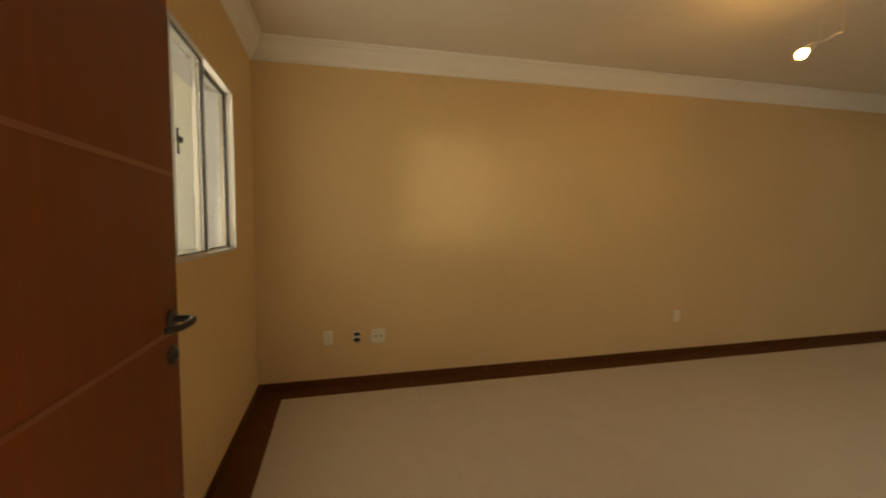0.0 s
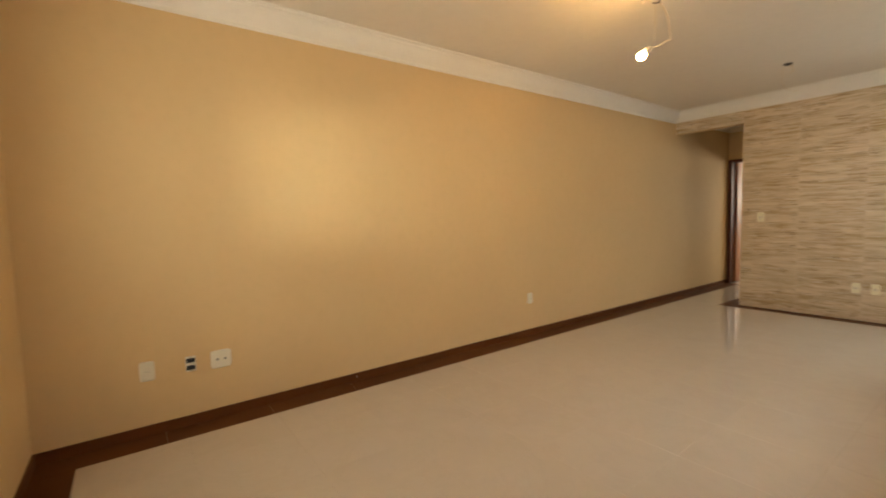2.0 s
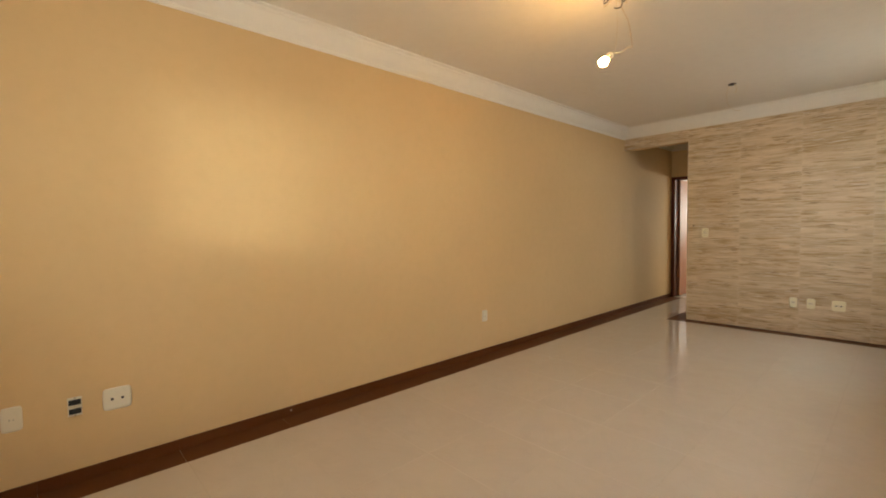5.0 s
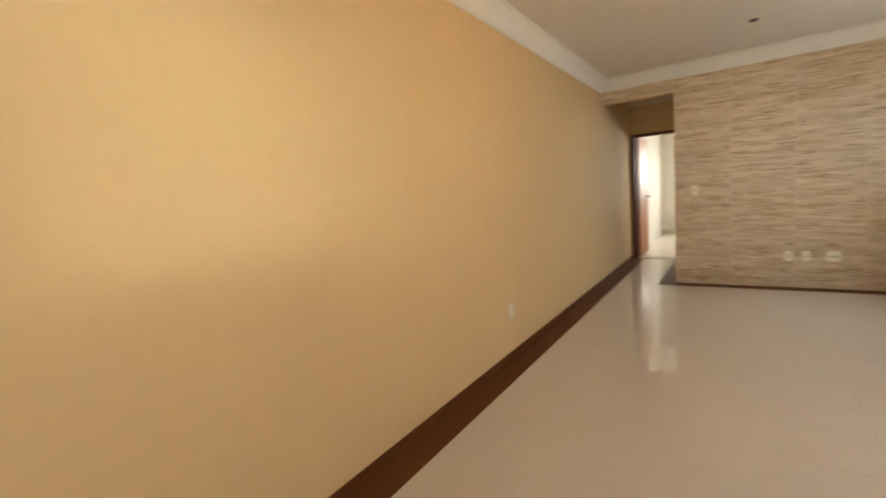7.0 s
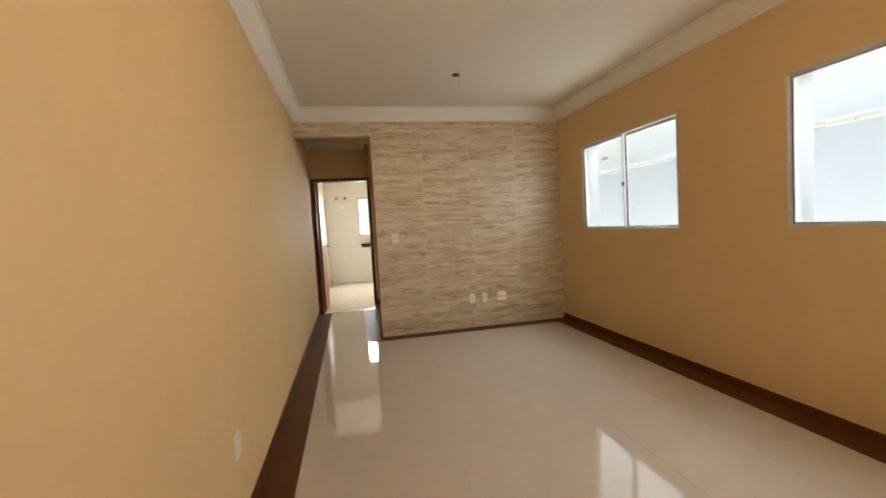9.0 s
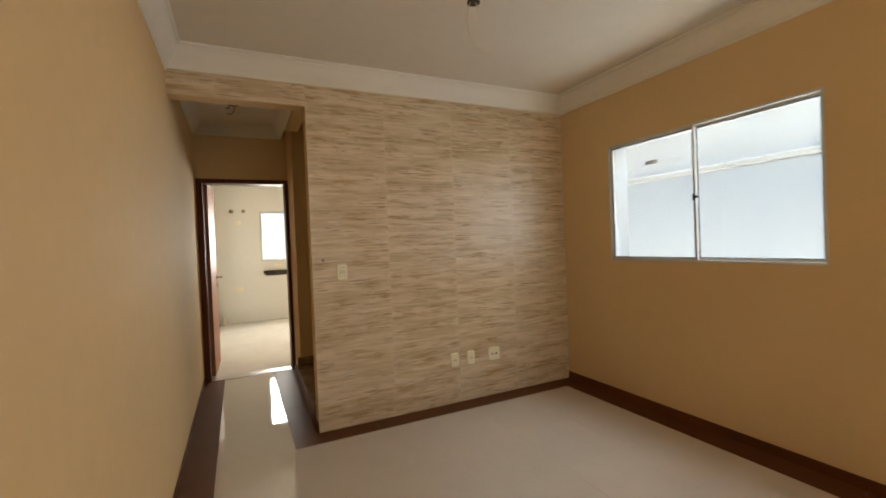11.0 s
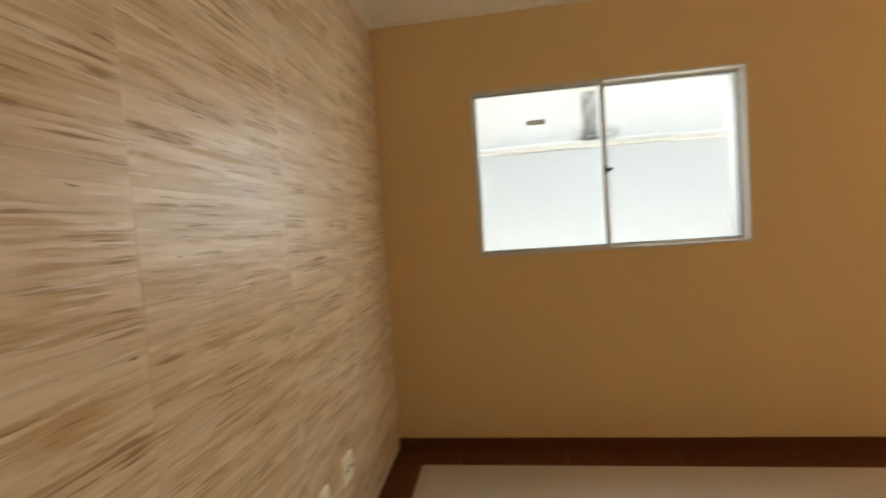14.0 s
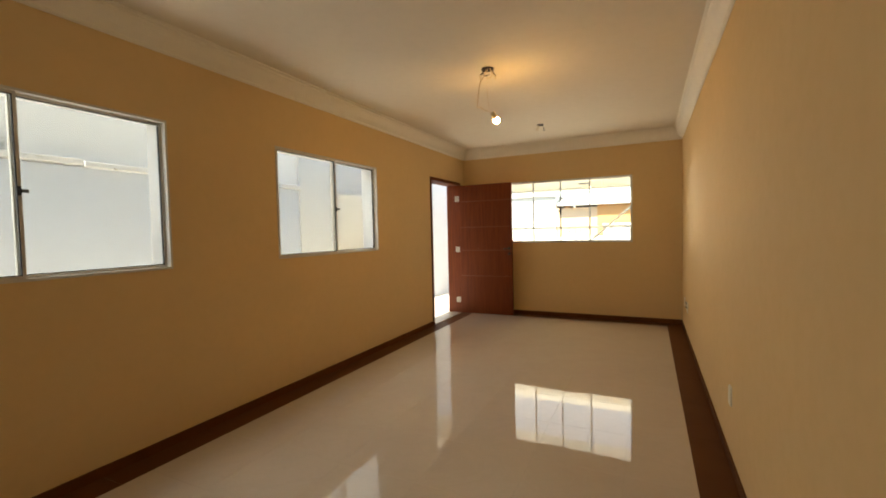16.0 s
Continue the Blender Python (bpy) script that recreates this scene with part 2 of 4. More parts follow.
def glass_pane(name):
    m = bpy.data.materials.new(name)
    m.use_nodes = True
    nt = m.node_tree
    nt.nodes.remove(nt.nodes["Principled BSDF"])
    tr, gl, fr, mx = (nt.nodes.new(k) for k in ("ShaderNodeBsdfTransparent", "ShaderNodeBsdfGlossy", "ShaderNodeMapRange", "ShaderNodeMixShader"))
    lw = nt.nodes.new("ShaderNodeLayerWeight")
    pw = nt.nodes.new("ShaderNodeMath")
    lw.inputs[0].default_value, pw.operation, pw.inputs[1].default_value = 0.5, "POWER", 4.5
    nt.links.new(lw.outputs["Facing"], pw.inputs[0])
    nt.links.new(pw.outputs[0], fr.inputs[0])
    fr.inputs["To Min"].default_value, fr.inputs["To Max"].default_value = 0.025, 0.6
    tr.inputs[0].default_value = (0.93, 0.95, 0.94, 1)
    gl.inputs["Roughness"].default_value = 0.01
    nt.links.new(fr.outputs[0], mx.inputs[0])
    nt.links.new(tr.outputs[0], mx.inputs[1])
    nt.links.new(gl.outputs[0], mx.inputs[2])
    nt.links.new(mx.outputs[0], nt.nodes["Material Output"].inputs[0])
    return m


def glow(name, col, strength):
    m, nt, b = mat(name, 0.3)
    b.inputs["Base Color"].default_value = (*col, 1)
    b.inputs["Emission Color"].default_value = (*col, 1)
    b.inputs["Emission Strength"].default_value = strength
    return m


def smooth_tile(name, col, rough):
    """Satin brown ceramic with a soft, even wood tint that differs a little from tile to tile."""
    m, nt, b = mat(name, rough)
    b.inputs["Specular IOR Level"].default_value = 0.03
    p = coords(nt, (1, 1, 1), True)
    c = mix(nt, tuple(x * 0.82 for x in col), tuple(x * 1.18 for x in col), noise_of(nt, p, 5, 3))
    c = mix(nt, c, tuple(x * 0.85 for x in col), ramp(nt, noise_of(nt, p, 120, 3), ((0.3, g3(0)), (0.8, g3(0.5)))))
    nt.links.new(c, b.inputs["Base Color"])
    return m


WALL = paint("ochre paint", (0.705, 0.506, 0.266), 0.78, 0.05, 0.0006, 0.07)
CEIL = paint("ceiling paint", (0.78, 0.715, 0.605), 0.75, 0.02)
PLASTER = paint("cornice plaster", (0.84, 0.795, 0.70), 0.55, 0.03)
STONE = stone_tile("streaked tile")
GROUT = plain("pale grout", (0.74, 0.66, 0.52), 0.9)
FLOOR = floor_tile("polished porcelain", (0.553, 0.478, 0.38), (0.532, 0.457, 0.36), 0.022)
KFLOOR = floor_tile("satin porcelain", (0.66, 0.61, 0.53), (0.60, 0.55, 0.47), 0.05)
FGROUT = plain("floor grout", (0.50, 0.43, 0.335), 0.12)
BORDER = smooth_tile("wood-look tile", (0.118, 0.046, 0.016), 0.44)
SKIRT = smooth_tile("skirting tile", (0.125, 0.046, 0.016), 0.5)
DOOR = wood("door veneer", (0.135, 0.027, 0.006), (0.185, 0.042, 0.010), (1, 1, 0.05), 0.45, 40, True, 0.22)
INLAY = wood("inlay strip", (0.160, 0.042, 0.013), (0.20, 0.056, 0.018), (0.1, 1, 1), 0.35, 40)
# door veneer in a lighter colour, the kitchen's daylight put into it
LITDOOR = wood("lit door veneer", (0.30, 0.11, 0.05), (0.42, 0.19, 0.09), (1, 1, 0.05), 0.5, 40, True, 0.15)
CASING = wood("door casing", (0.09, 0.024, 0.010), (0.15, 0.045, 0.018), (1, 1, 0.05), 0.5, 40, True, 0.12)
ALU = plain("white aluminium", (0.58, 0.56, 0.51), 0.35)
GASKET = plain("black rubber", (0.012, 0.012, 0.012), 0.6)
GLASS = glass_pane("window glass")
STEEL = plain("brushed steel", (0.072, 0.062, 0.050), 0.38, 0.85)
HINGE = plain("pale satin steel", (0.45, 0.40, 0.34), 0.45, 0.3)
PLATE = plain("cream plastic", (0.90, 0.84, 0.62), 0.35, 0.0, 0.03)
WPLATE = plain("white plastic", (0.78, 0.72, 0.57), 0.35, 0.0, 0.03)
HOLE = plain("dark socket", (0.02, 0.02, 0.02), 0.6)
WIRE = plain("pale wire", (0.72, 0.60, 0.40), 0.45)
DARKWIRE = plain("black wire", (0.02, 0.018, 0.016), 0.5)
KTILE = paint("kitchen wall tile", (0.78, 0.77, 0.73), 0.16, 0.03, 0.0001, 0.5)
GRAN = granite("brown granite")
SILL = plain("tan threshold stone", (0.34, 0.24, 0.15), 0.35)
TRIMM = plain("tan trim", (0.62, 0.45, 0.25), 0.5)
BLACKG = plain("black granite", (0.010, 0.010, 0.011), 0.12, 0.0, 0.3, 200)
MARBLE = plain("cream marble", (0.62, 0.56, 0.46), 0.2)
OUTW = outside_wall("weathered render", (0.93, 0.93, 0.93), 5.46)
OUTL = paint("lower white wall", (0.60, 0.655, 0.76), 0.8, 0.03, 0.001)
COPE = outside_wall("coping render", (0.72, 0.72, 0.72), None, 0.56)
GATEW = paint("cool white outer paint", (0.72, 0.73, 0.74), 0.8, 0.04, 0.001)
GATEP = paint("cream lower paint", (0.72, 0.69, 0.63), 0.8, 0.04, 0.001)
HOUSE = paint("house outer paint", (0.80, 0.78, 0.70), 0.8, 0.03, 0.001)
CREAM = paint("cream outer paint", (0.88, 0.84, 0.70), 0.8, 0.04, 0.001)
PAVE = paint("pale paving", (0.70, 0.66, 0.58), 0.5, 0.08, 0.001)
ROADM = paint("asphalt", (0.06, 0.06, 0.06), 0.9, 0.15, 0.004)
PEACH = paint("peach facade", (0.84, 0.62, 0.40), 0.8, 0.06, 0.001)
ORANGE = paint("orange facade", (0.74, 0.40, 0.16), 0.8, 0.06, 0.001)
CREAMTOP = plain("grey metal", (0.32, 0.33, 0.35), 0.4, 0.6)
CAPM = plain("dull brass", (0.40, 0.33, 0.24), 0.4, 0.2)
BULBM = glow("lit bulb", (1.0, 0.58, 0.19), BULB)

# ---- mesh helpers ----
def part(name, bm, material, parent=None, label="", kind=""):
    me = bpy.data.meshes.new(name)
    bmesh.ops.recalc_face_normals(bm, faces=bm.faces)
    bm.to_mesh(me)
    bm.free()
    me.materials.append(material)
    ob = new(name, me)
    if parent:
        ob.parent = parent
    if label or kind:
        tagged(ob, label, kind=kind)
    return ob


def box(bm, x0, x1, y0, y1, z0, z1, bev=0.0):
    r = bmesh.ops.create_cube(bm, size=1)
    bmesh.ops.scale(bm, vec=(x1 - x0, y1 - y0, z1 - z0), verts=r["verts"])
    bmesh.ops.translate(bm, vec=((x0 + x1) / 2, (y0 + y1) / 2, (z0 + z1) / 2), verts=r["verts"])
    if bev:
        es = list({e for v in r["verts"] for e in v.link_edges})
        bmesh.ops.bevel(bm, geom=es, offset=bev, segments=2, affect="EDGES", profile=0.6)
    return bm


def boxes(*dims, bev=0.0):
    bm = bmesh.new()
    for d in dims:
        box(bm, *d, bev=bev)
    return bm


def cyl(bm, p0, p1, r0, r1=None, seg=16):
    p0, p1 = Vector(p0), Vector(p1)
    d = p1 - p0
    m = Matrix.Translation((p0 + p1) / 2) @ d.to_track_quat("Z", "Y").to_matrix().to_4x4()
    bmesh.ops.create_cone(bm, cap_ends=True, segments=seg, radius1=r0, radius2=r0 if r1 is None else r1, depth=d.length, matrix=m)
    return bm


def tube(bm, pts, r, seg=8):
    """A round wire along a smooth line through the points."""
    pts = [Vector(p) for p in pts]
    fine = []
    for i in range(len(pts) - 1):
        a, b_, c_, d = pts[max(i - 1, 0)], pts[i], pts[i + 1], pts[min(i + 2, len(pts) - 1)]
        for k in range(6):
            t = k / 6
            fine.append(0.5 * ((2 * b_) + (c_ - a) * t + (2 * a - 5 * b_ + 4 * c_ - d) * t * t + (3 * b_ - a - 3 * c_ + d) * t ** 3))
    fine.append(pts[-1])
    rings = []
    for i, p in enumerate(fine):
        d = (fine[min(i + 1, len(fine) - 1)] - fine[max(i - 1, 0)]).normalized()
        q = d.to_track_quat("Z", "Y")
        rings.append([bm.verts.new(p + q @ Vector((r * math.cos(k * math.tau / seg), r * math.sin(k * math.tau / seg), 0))) for k in range(seg)])
    for a, b_ in zip(rings, rings[1:]):
        for k in range(seg):
            bm.faces.new((a[k], a[(k + 1) % seg], b_[(k + 1) % seg], b_[k]))
    bm.faces.new(rings[0]), bm.faces.new(rings[-1])
    return bm


def lathe(bm, prof, centre, way=(0, 0, 1), seg=20):
    q = Vector(way).to_track_quat("Z", "Y")
    rings = [[bm.verts.new(Vector(centre) + q @ Vector((r * math.cos(k * math.tau / seg), r * math.sin(k * math.tau / seg), z))) for k in range(seg)] for r, z in prof]
    for a, b_ in zip(rings, rings[1:]):
        for k in range(seg):
            bm.faces.new((a[k], a[(k + 1) % seg], b_[(k + 1) % seg], b_[k]))
    bm.faces.new(rings[0]), bm.faces.new(rings[-1])
    return bm


def structure(name, bm, material, label=""):
    return tagged(part(name, bm, material), label, kind="structure")


def smooth(ob):
    for p in ob.data.polygons:
        p.use_smooth = True
    return ob


def thing(name, at, label, category, group=""):
    e = new(name)
    e.location = at
    e.empty_display_size = 0.05
    return tagged(e, label, category, group)


def under(parent, name, bm, material, label="", kind=""):
    """A part built in world metres below a thing that stands at its own origin."""
    o = parent
    shift = Vector((0, 0, 0))
    while o:
        shift += o.location
        o = o.parent
    bmesh.ops.translate(bm, vec=-shift, verts=bm.verts)
    return part(name, bm, material, parent, label, kind)


def wall_with_holes(axis, at, thick, a0, a1, z0, z1, holes):
    """Blocks of a wall that runs along the other axis from a0 to a1, around openings (a, a, z, z)."""
    cuts = sorted({a0, a1, *(h for o in holes for h in o[:2])})
    bm = bmesh.new()
    for u0, u1 in zip(cuts, cuts[1:]):
        zz = [z0]
        for o in sorted(holes, key=lambda o: o[2]):
            if o[0] <= u0 and u1 <= o[1]:
                zz += [o[2], o[3]]
        zz.append(z1)
        for k in range(0, len(zz), 2):
            if zz[k + 1] - zz[k] > 1e-4:
                if axis == "x":
                    box(bm, at, at + thick, u0, u1, zz[k], zz[k + 1])
                else:
                    box(bm, u0, u1, at, at + thick, zz[k], zz[k + 1])
    bmesh.ops.remove_doubles(bm, verts=bm.verts, dist=1e-5)
    inner = {}
    for f in bm.faces:
        inner.setdefault(tuple(round(c, 4) for c in f.calc_center_median()), []).append(f)
    bmesh.ops.delete(bm, geom=[f for fs in inner.values() if len(fs) > 1 for f in fs], context="FACES_ONLY")
    return bm


# ---- structure ----
W2 = (4.945, 6.425, 1.148, 2.105)
W3 = (2.575, 4.055, 1.152, 2.098)
BW = (0.620, 2.635, 1.142, 2.105)
DR = (0.175, 1.250, 0.0, 2.14)
KW = (0.770, 1.92, 1.14, 2.09)
KD = (0.005, CX2, 0.0, 2.12)
wl = structure("wall_west", boxes((-0.15, 0, -0.2, KY2 + 0.15, -0.1, H + 0.15)), WALL, "ochre painted plaster wall")
structure("wall_east", wall_with_holes("x", W, TW, -0.2, L + 0.13, -0.1, H + 0.15, [W2, W3, DR]), WALL, "ochre painted wall with two windows and the entrance")
structure("wall_south", wall_with_holes("y", -0.2, 0.2, 0, W, -0.1, H + 0.15, [BW]), WALL, "ochre painted end wall with a wide window")
structure("wall_divider", boxes((CX, W, L, L + 0.13, -0.1, H)), WALL, "partition with an ochre painted end")
structure("beam", boxes((0, CX, L, L + 0.13, BEAM, H)), WALL, "beam over the corridor opening")
structure("wall_corridor", boxes((CX2, CX + 0.12, 8.37, KY, -0.1, H), (CX, CX + 0.12, L + 0.13, 8.37, 2.55, H)), WALL, "ochre painted corridor wall")
structure("wall_stair", boxes((CX + 0.12, W + TW, 8.37, 8.49, -0.1, 5.2), (W, W + TW, L + 0.13, 8.37, -0.1, 5.2)), WALL, "ochre painted stairwell wall")
structure("wall_stair_upper", boxes((CX, W, L, L + 0.13, H + 0.15, 5.2), (CX, CX + 0.12, L + 0.13, 8.37, H + 0.15, 5.2)), WALL, "upper stairwell wall")
structure("wall_kitchen_south", wall_with_holes("y", KY, KT, 0, 3.4, 0, H, [KD]), WALL, "ochre painted wall with the kitchen door")
structure("wall_kitchen_north", wall_with_holes("y", KY2, 0.15, 0, 3.4, -0.1, H, [KW]), KTILE, "pale tiled kitchen wall")
structure("wall_kitchen_east", boxes((3.4, 3.55, KY, KY2 + 0.15, -0.1, H)), KTILE, "pale tiled kitchen wall")
structure("wall_kitchen_west", boxes((0, 0.008, KY + KT, KY2, 0, H)), KTILE, "pale tiled kitchen side wall")
structure("ceiling", boxes((0, W, 0, L, H, H + 0.15), (0, CX, L + 0.13, KY, H, H + 0.15), (CX, CX2, 8.37, KY, H, H + 0.15), (0, 3.4, KY + 0.002, KY2, H, H + 0.15)), CEIL, "flat off-white painted ceiling")
structure("ceiling_stair", boxes((CX, W + TW, L, 8.49, 5.2, 5.3)), CEIL, "ceiling over the stairwell")
structure("floor", boxes((0, W, 0, L, -0.1, -0.0009), (0, CX, L, KY, -0.1, -0.0009), (CX, CX2, 8.37, KY, -0.1, -0.0009), (0, 3.4, KY, KY2, -0.1, -0.0009), (W, W + TW, DR[0], DR[1], -0.1, -0.0009)), FGROUT, "grout bed under polished floor tiles")
structure("roof_storey", boxes((-0.15, W + TW, 2.4, 2.6, H + 0.15, 5.6), (-0.15, 0, 2.6, KY2, H + 0.15, 5.6), (W, W + TW, 2.6, L, H + 0.15, 5.6), (-0.4, W + TW + 0.3, 2.2, KY2, 5.6, 5.75)), HOUSE, "upper storey walls and roof slab")
structure("wall_render", wall_with_holes("x", W + TW, 0.012, -0.2, 8.49, -0.1, H + 0.15, [W2, W3, DR]), HOUSE, "white rendered outer face of the house")
structure("wall_render_south", wall_with_holes("y", -0.212, 0.012, -0.15, W + TW + 0.012, -0.1, H + 0.15, [BW]), HOUSE, "white rendered outer face of the house")


def cornice(name, x0, x1, y0, y1, drop=0.16, out=0.085, top=H, sides="SNEW"):
    """A moulded plaster cornice round a ceiling, mitred at the corners."""
    prof = [(0, 0), (0.07, 0), (0.12, 0.05), (0.16, 0.05), (0.16, 0.13), (0.30, 0.22), (0.50, 0.36), (0.66, 0.56), (0.74, 0.76), (0.80, 0.80), (0.80, 0.90), (0.92, 0.92), (1.0, 0.95), (1.0, 1.0)]
    bm = bmesh.new()
    loops = []
    for u, v in prof:
        d, z = u * out, top - drop + v * drop
        loops.append([bm.verts.new(c) for c in ((x0 + d, y0 + d, z), (x1 - d, y0 + d, z), (x1 - d, y1 - d, z), (x0 + d, y1 - d, z))])
    for k, side in enumerate("SENW"):
        if side in sides:
            for a, b_ in zip(loops, loops[1:]):
                bm.faces.new((a[k], a[(k + 1) % 4], b_[(k + 1) % 4], b_[k]))
    structure(name, bm, PLASTER, "off-white moulded plaster cornice")


cornice("cornice", 0, W, 0, L, H - COR, 0.10)
cornice("cornice_corridor", 0, CX, L + 0.13, KY, 0.115, 0.09)
cornice("cornice_kitchen", 0, 3.4, KY + KT, KY2, 0.115, 0.08)


# ---- outdoors ----
structure("ground", boxes((-60, 60, -80, 60, -0.35, OUT - 0.1)), ROADM, "dull ground beyond the yard")
structure("pavement", boxes((-0.15, NX, -6.0, -0.212, -0.3, OUT), (W + TW + 0.012, NX, -0.212, 14, -0.3, OUT), (-8, 12, -7.5, -6.0, -0.3, OUT - 0.08)), PAVE, "pale paving of yard and side passage")
# added slab, out of view: shades the kitchen window from direct sun
structure("kitchen_sun_block", boxes((0.5, 2.3, KY2 + 0.16, KY2 + 0.95, 2.32, 2.40)), HOUSE, "unseen white slab added to keep the sun out of the kitchen window")
structure("backdrop", boxes((-6, 12, 16.0, 16.3, -0.3, 3.2)), CREAM, "cream yard wall behind the kitchen")
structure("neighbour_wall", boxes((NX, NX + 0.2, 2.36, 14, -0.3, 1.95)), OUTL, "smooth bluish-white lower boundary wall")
structure("neighbour_wall_upper", boxes((NX + 0.02, NX + 0.22, 2.36, 14, 1.96, 4.6)), OUTW, "weathered white upper wall with black mould runs")


def coping():
    bm = bmesh.new()
    y, k = 2.36, 0
    rnd = random.Random(4)
    while y < 12:
        n = 1.15 + rnd.random() * 0.35
        dz = rnd.uniform(-0.008, 0.008)
        box(bm, NX - 0.07 + rnd.uniform(-0.008, 0.008), NX + 0.2, y, y + n - 0.006, 1.952 + dz, 1.998 + dz, bev=0.008)
        y += n
    structure("wall_coping", bm, COPE, "uneven rendered coping with dark joints")


coping()
structure("gate_wall", boxes((NX - 0.02, NX + 0.2, -6.0, 2.36, -0.3, 3.4)), GATEW, "taller off-white boundary wall by the entrance")
structure("gate_wall_panel", boxes((NX - 0.05, NX - 0.02, 0.2, 1.74, -0.3, 1.95)), GATEP, "warm cream lower wall panel")
structure("yard_wall", boxes((-0.35, -0.15, -6.0, -0.2, -0.3, 3.2)), CREAM, "cream side wall of the front yard")
structure("yard_roof", boxes((-0.35, NX + 0.2, -6.1, -3.2, 2.50, 2.64), (-0.35, NX + 0.2, -6.2, -6.1, 2.46, 2.68)), CREAM, "flat cream roof slab over the parking yard")
structure("yard_soffit", boxes((-0.35, NX, -1.0, -0.212, 2.50, 2.64), (-0.15, NX - 0.03, -1.08, -1.0, 2.44, 2.64)), CREAM, "cream soffit over the front yard")


def white_house():
    e = thing("street_house", (8.6, -17, OUT - 0.1), "sunlit white street house with a pale roof and one shutter", "house")
    under(e, "wall", wall_with_holes("y", -17, 0.25, 4.9, 12.5, OUT - 0.1, 3.1, [(8.2, 9.4, 1.2, 2.3)]), HOUSE, "white rendered front wall")
    for x in (4.9, 12.25):
        under(e, "side_wall", boxes((x, x + 0.25, -23, -17, OUT - 0.1, 3.1)), HOUSE)
    under(e, "roof", boxes((4.85, 12.8, -23.3, -16.6, 3.1, 3.22), bev=0.02), HOUSE, "flat pale roof slab")
    w = new("window")
    w.parent = e
    under(w, "frame", boxes((8.2, 9.4, -16.9, -16.82, 1.2, 1.26), (8.2, 9.4, -16.9, -16.82, 2.24, 2.3), (8.2, 8.26, -16.9, -16.82, 1.26, 2.24), (9.34, 9.4, -16.9, -16.82, 1.26, 2.24)), ALU)
    under(w, "shutter", boxes((8.26, 9.34, -16.88, -16.86, 1.26, 2.24)), ALU)


white_house()


def far_house():
    e = thing("far_house", (1.5, -17, OUT - 0.1), "sunlit orange street house with a pale roof and white shutters", "house")
    holes = [(-3.2, -2.0, 1.2, 2.3)]
    under(e, "wall", wall_with_holes("y", -17, 0.25, -6, 2.8, OUT - 0.1, 2.55, holes), ORANGE, "orange rendered front wall")
    under(e, "wall", boxes((2.8, 4.88, -17.06, -16.8, OUT - 0.1, 2.45)), PEACH, "paler peach front wall")
    for x in (-6, 4.25):
        under(e, "side_wall", boxes((x, x + 0.25, -23, -17.07, OUT - 0.1, 2.55)), ORANGE)
    bm = bmesh.new()
    vs = [bm.verts.new(c) for c in ((-6.4, -16.4, 2.56), (4.75, -16.4, 2.56), (4.75, -20, 3.3), (-6.4, -20, 3.3), (-6.4, -23.5, 2.56), (4.75, -23.5, 2.56), (-6.4, -16.4, 2.68), (4.75, -16.4, 2.68), (4.75, -20, 3.42), (-6.4, -20, 3.42), (-6.4, -23.5, 2.68), (4.75, -23.5, 2.68))]
    for q in ((0, 1, 2, 3), (3, 2, 5, 4), (6, 7, 8, 9), (9, 8, 11, 10), (0, 1, 7, 6), (4, 5, 11, 10), (0, 3, 9, 6), (3, 4, 10, 9), (1, 2, 8, 7), (2, 5, 11, 8)):
        bm.faces.new([vs[i] for i in q])
    under(e, "roof", bm, HOUSE, "pale sheet roof")
    for a, b_, z0, z1 in holes:
        w = new("window")
        w.parent, w.location = e, (0, 0, 0)
        under(w, "frame", boxes((a, b_, -16.9, -16.82, z0, z0 + 0.06), (a, b_, -16.9, -16.82, z1 - 0.06, z1), (a, a + 0.06, -16.9, -16.82, z0, z1), (b_ - 0.06, b_, -16.9, -16.82, z0, z1)), ALU)
        under(w, "shutter", boxes((a + 0.06, b_ - 0.06, -16.88, -16.86, z0 + 0.06, z1 - 0.06)), ALU)
    s = thing("street_wall", (1.5, -12, OUT - 0.1), "low white rendered street wall with piers", "wall")
    under(s, "panel", boxes((-6, 2.07, -12.0, -11.85, OUT - 0.14, 1.46)), GATEW, "taller greyish panel")
    under(s, "coping", boxes((-6, 2.10, -12.03, -11.82, 1.46, 1.53), bev=0.01), HOUSE, "white coping")
    under(s, "low_panel", boxes((2.07, 9, -12.0, -11.85, OUT - 0.14, 1.02)), HOUSE, "lower white panel")
    for x in (-4.5, -1.5, 0.6):
        under(s, "pier", boxes((x, x + 0.2, -12.06, -11.79, OUT - 0.14, 1.60), bev=0.01), HOUSE)


far_house()


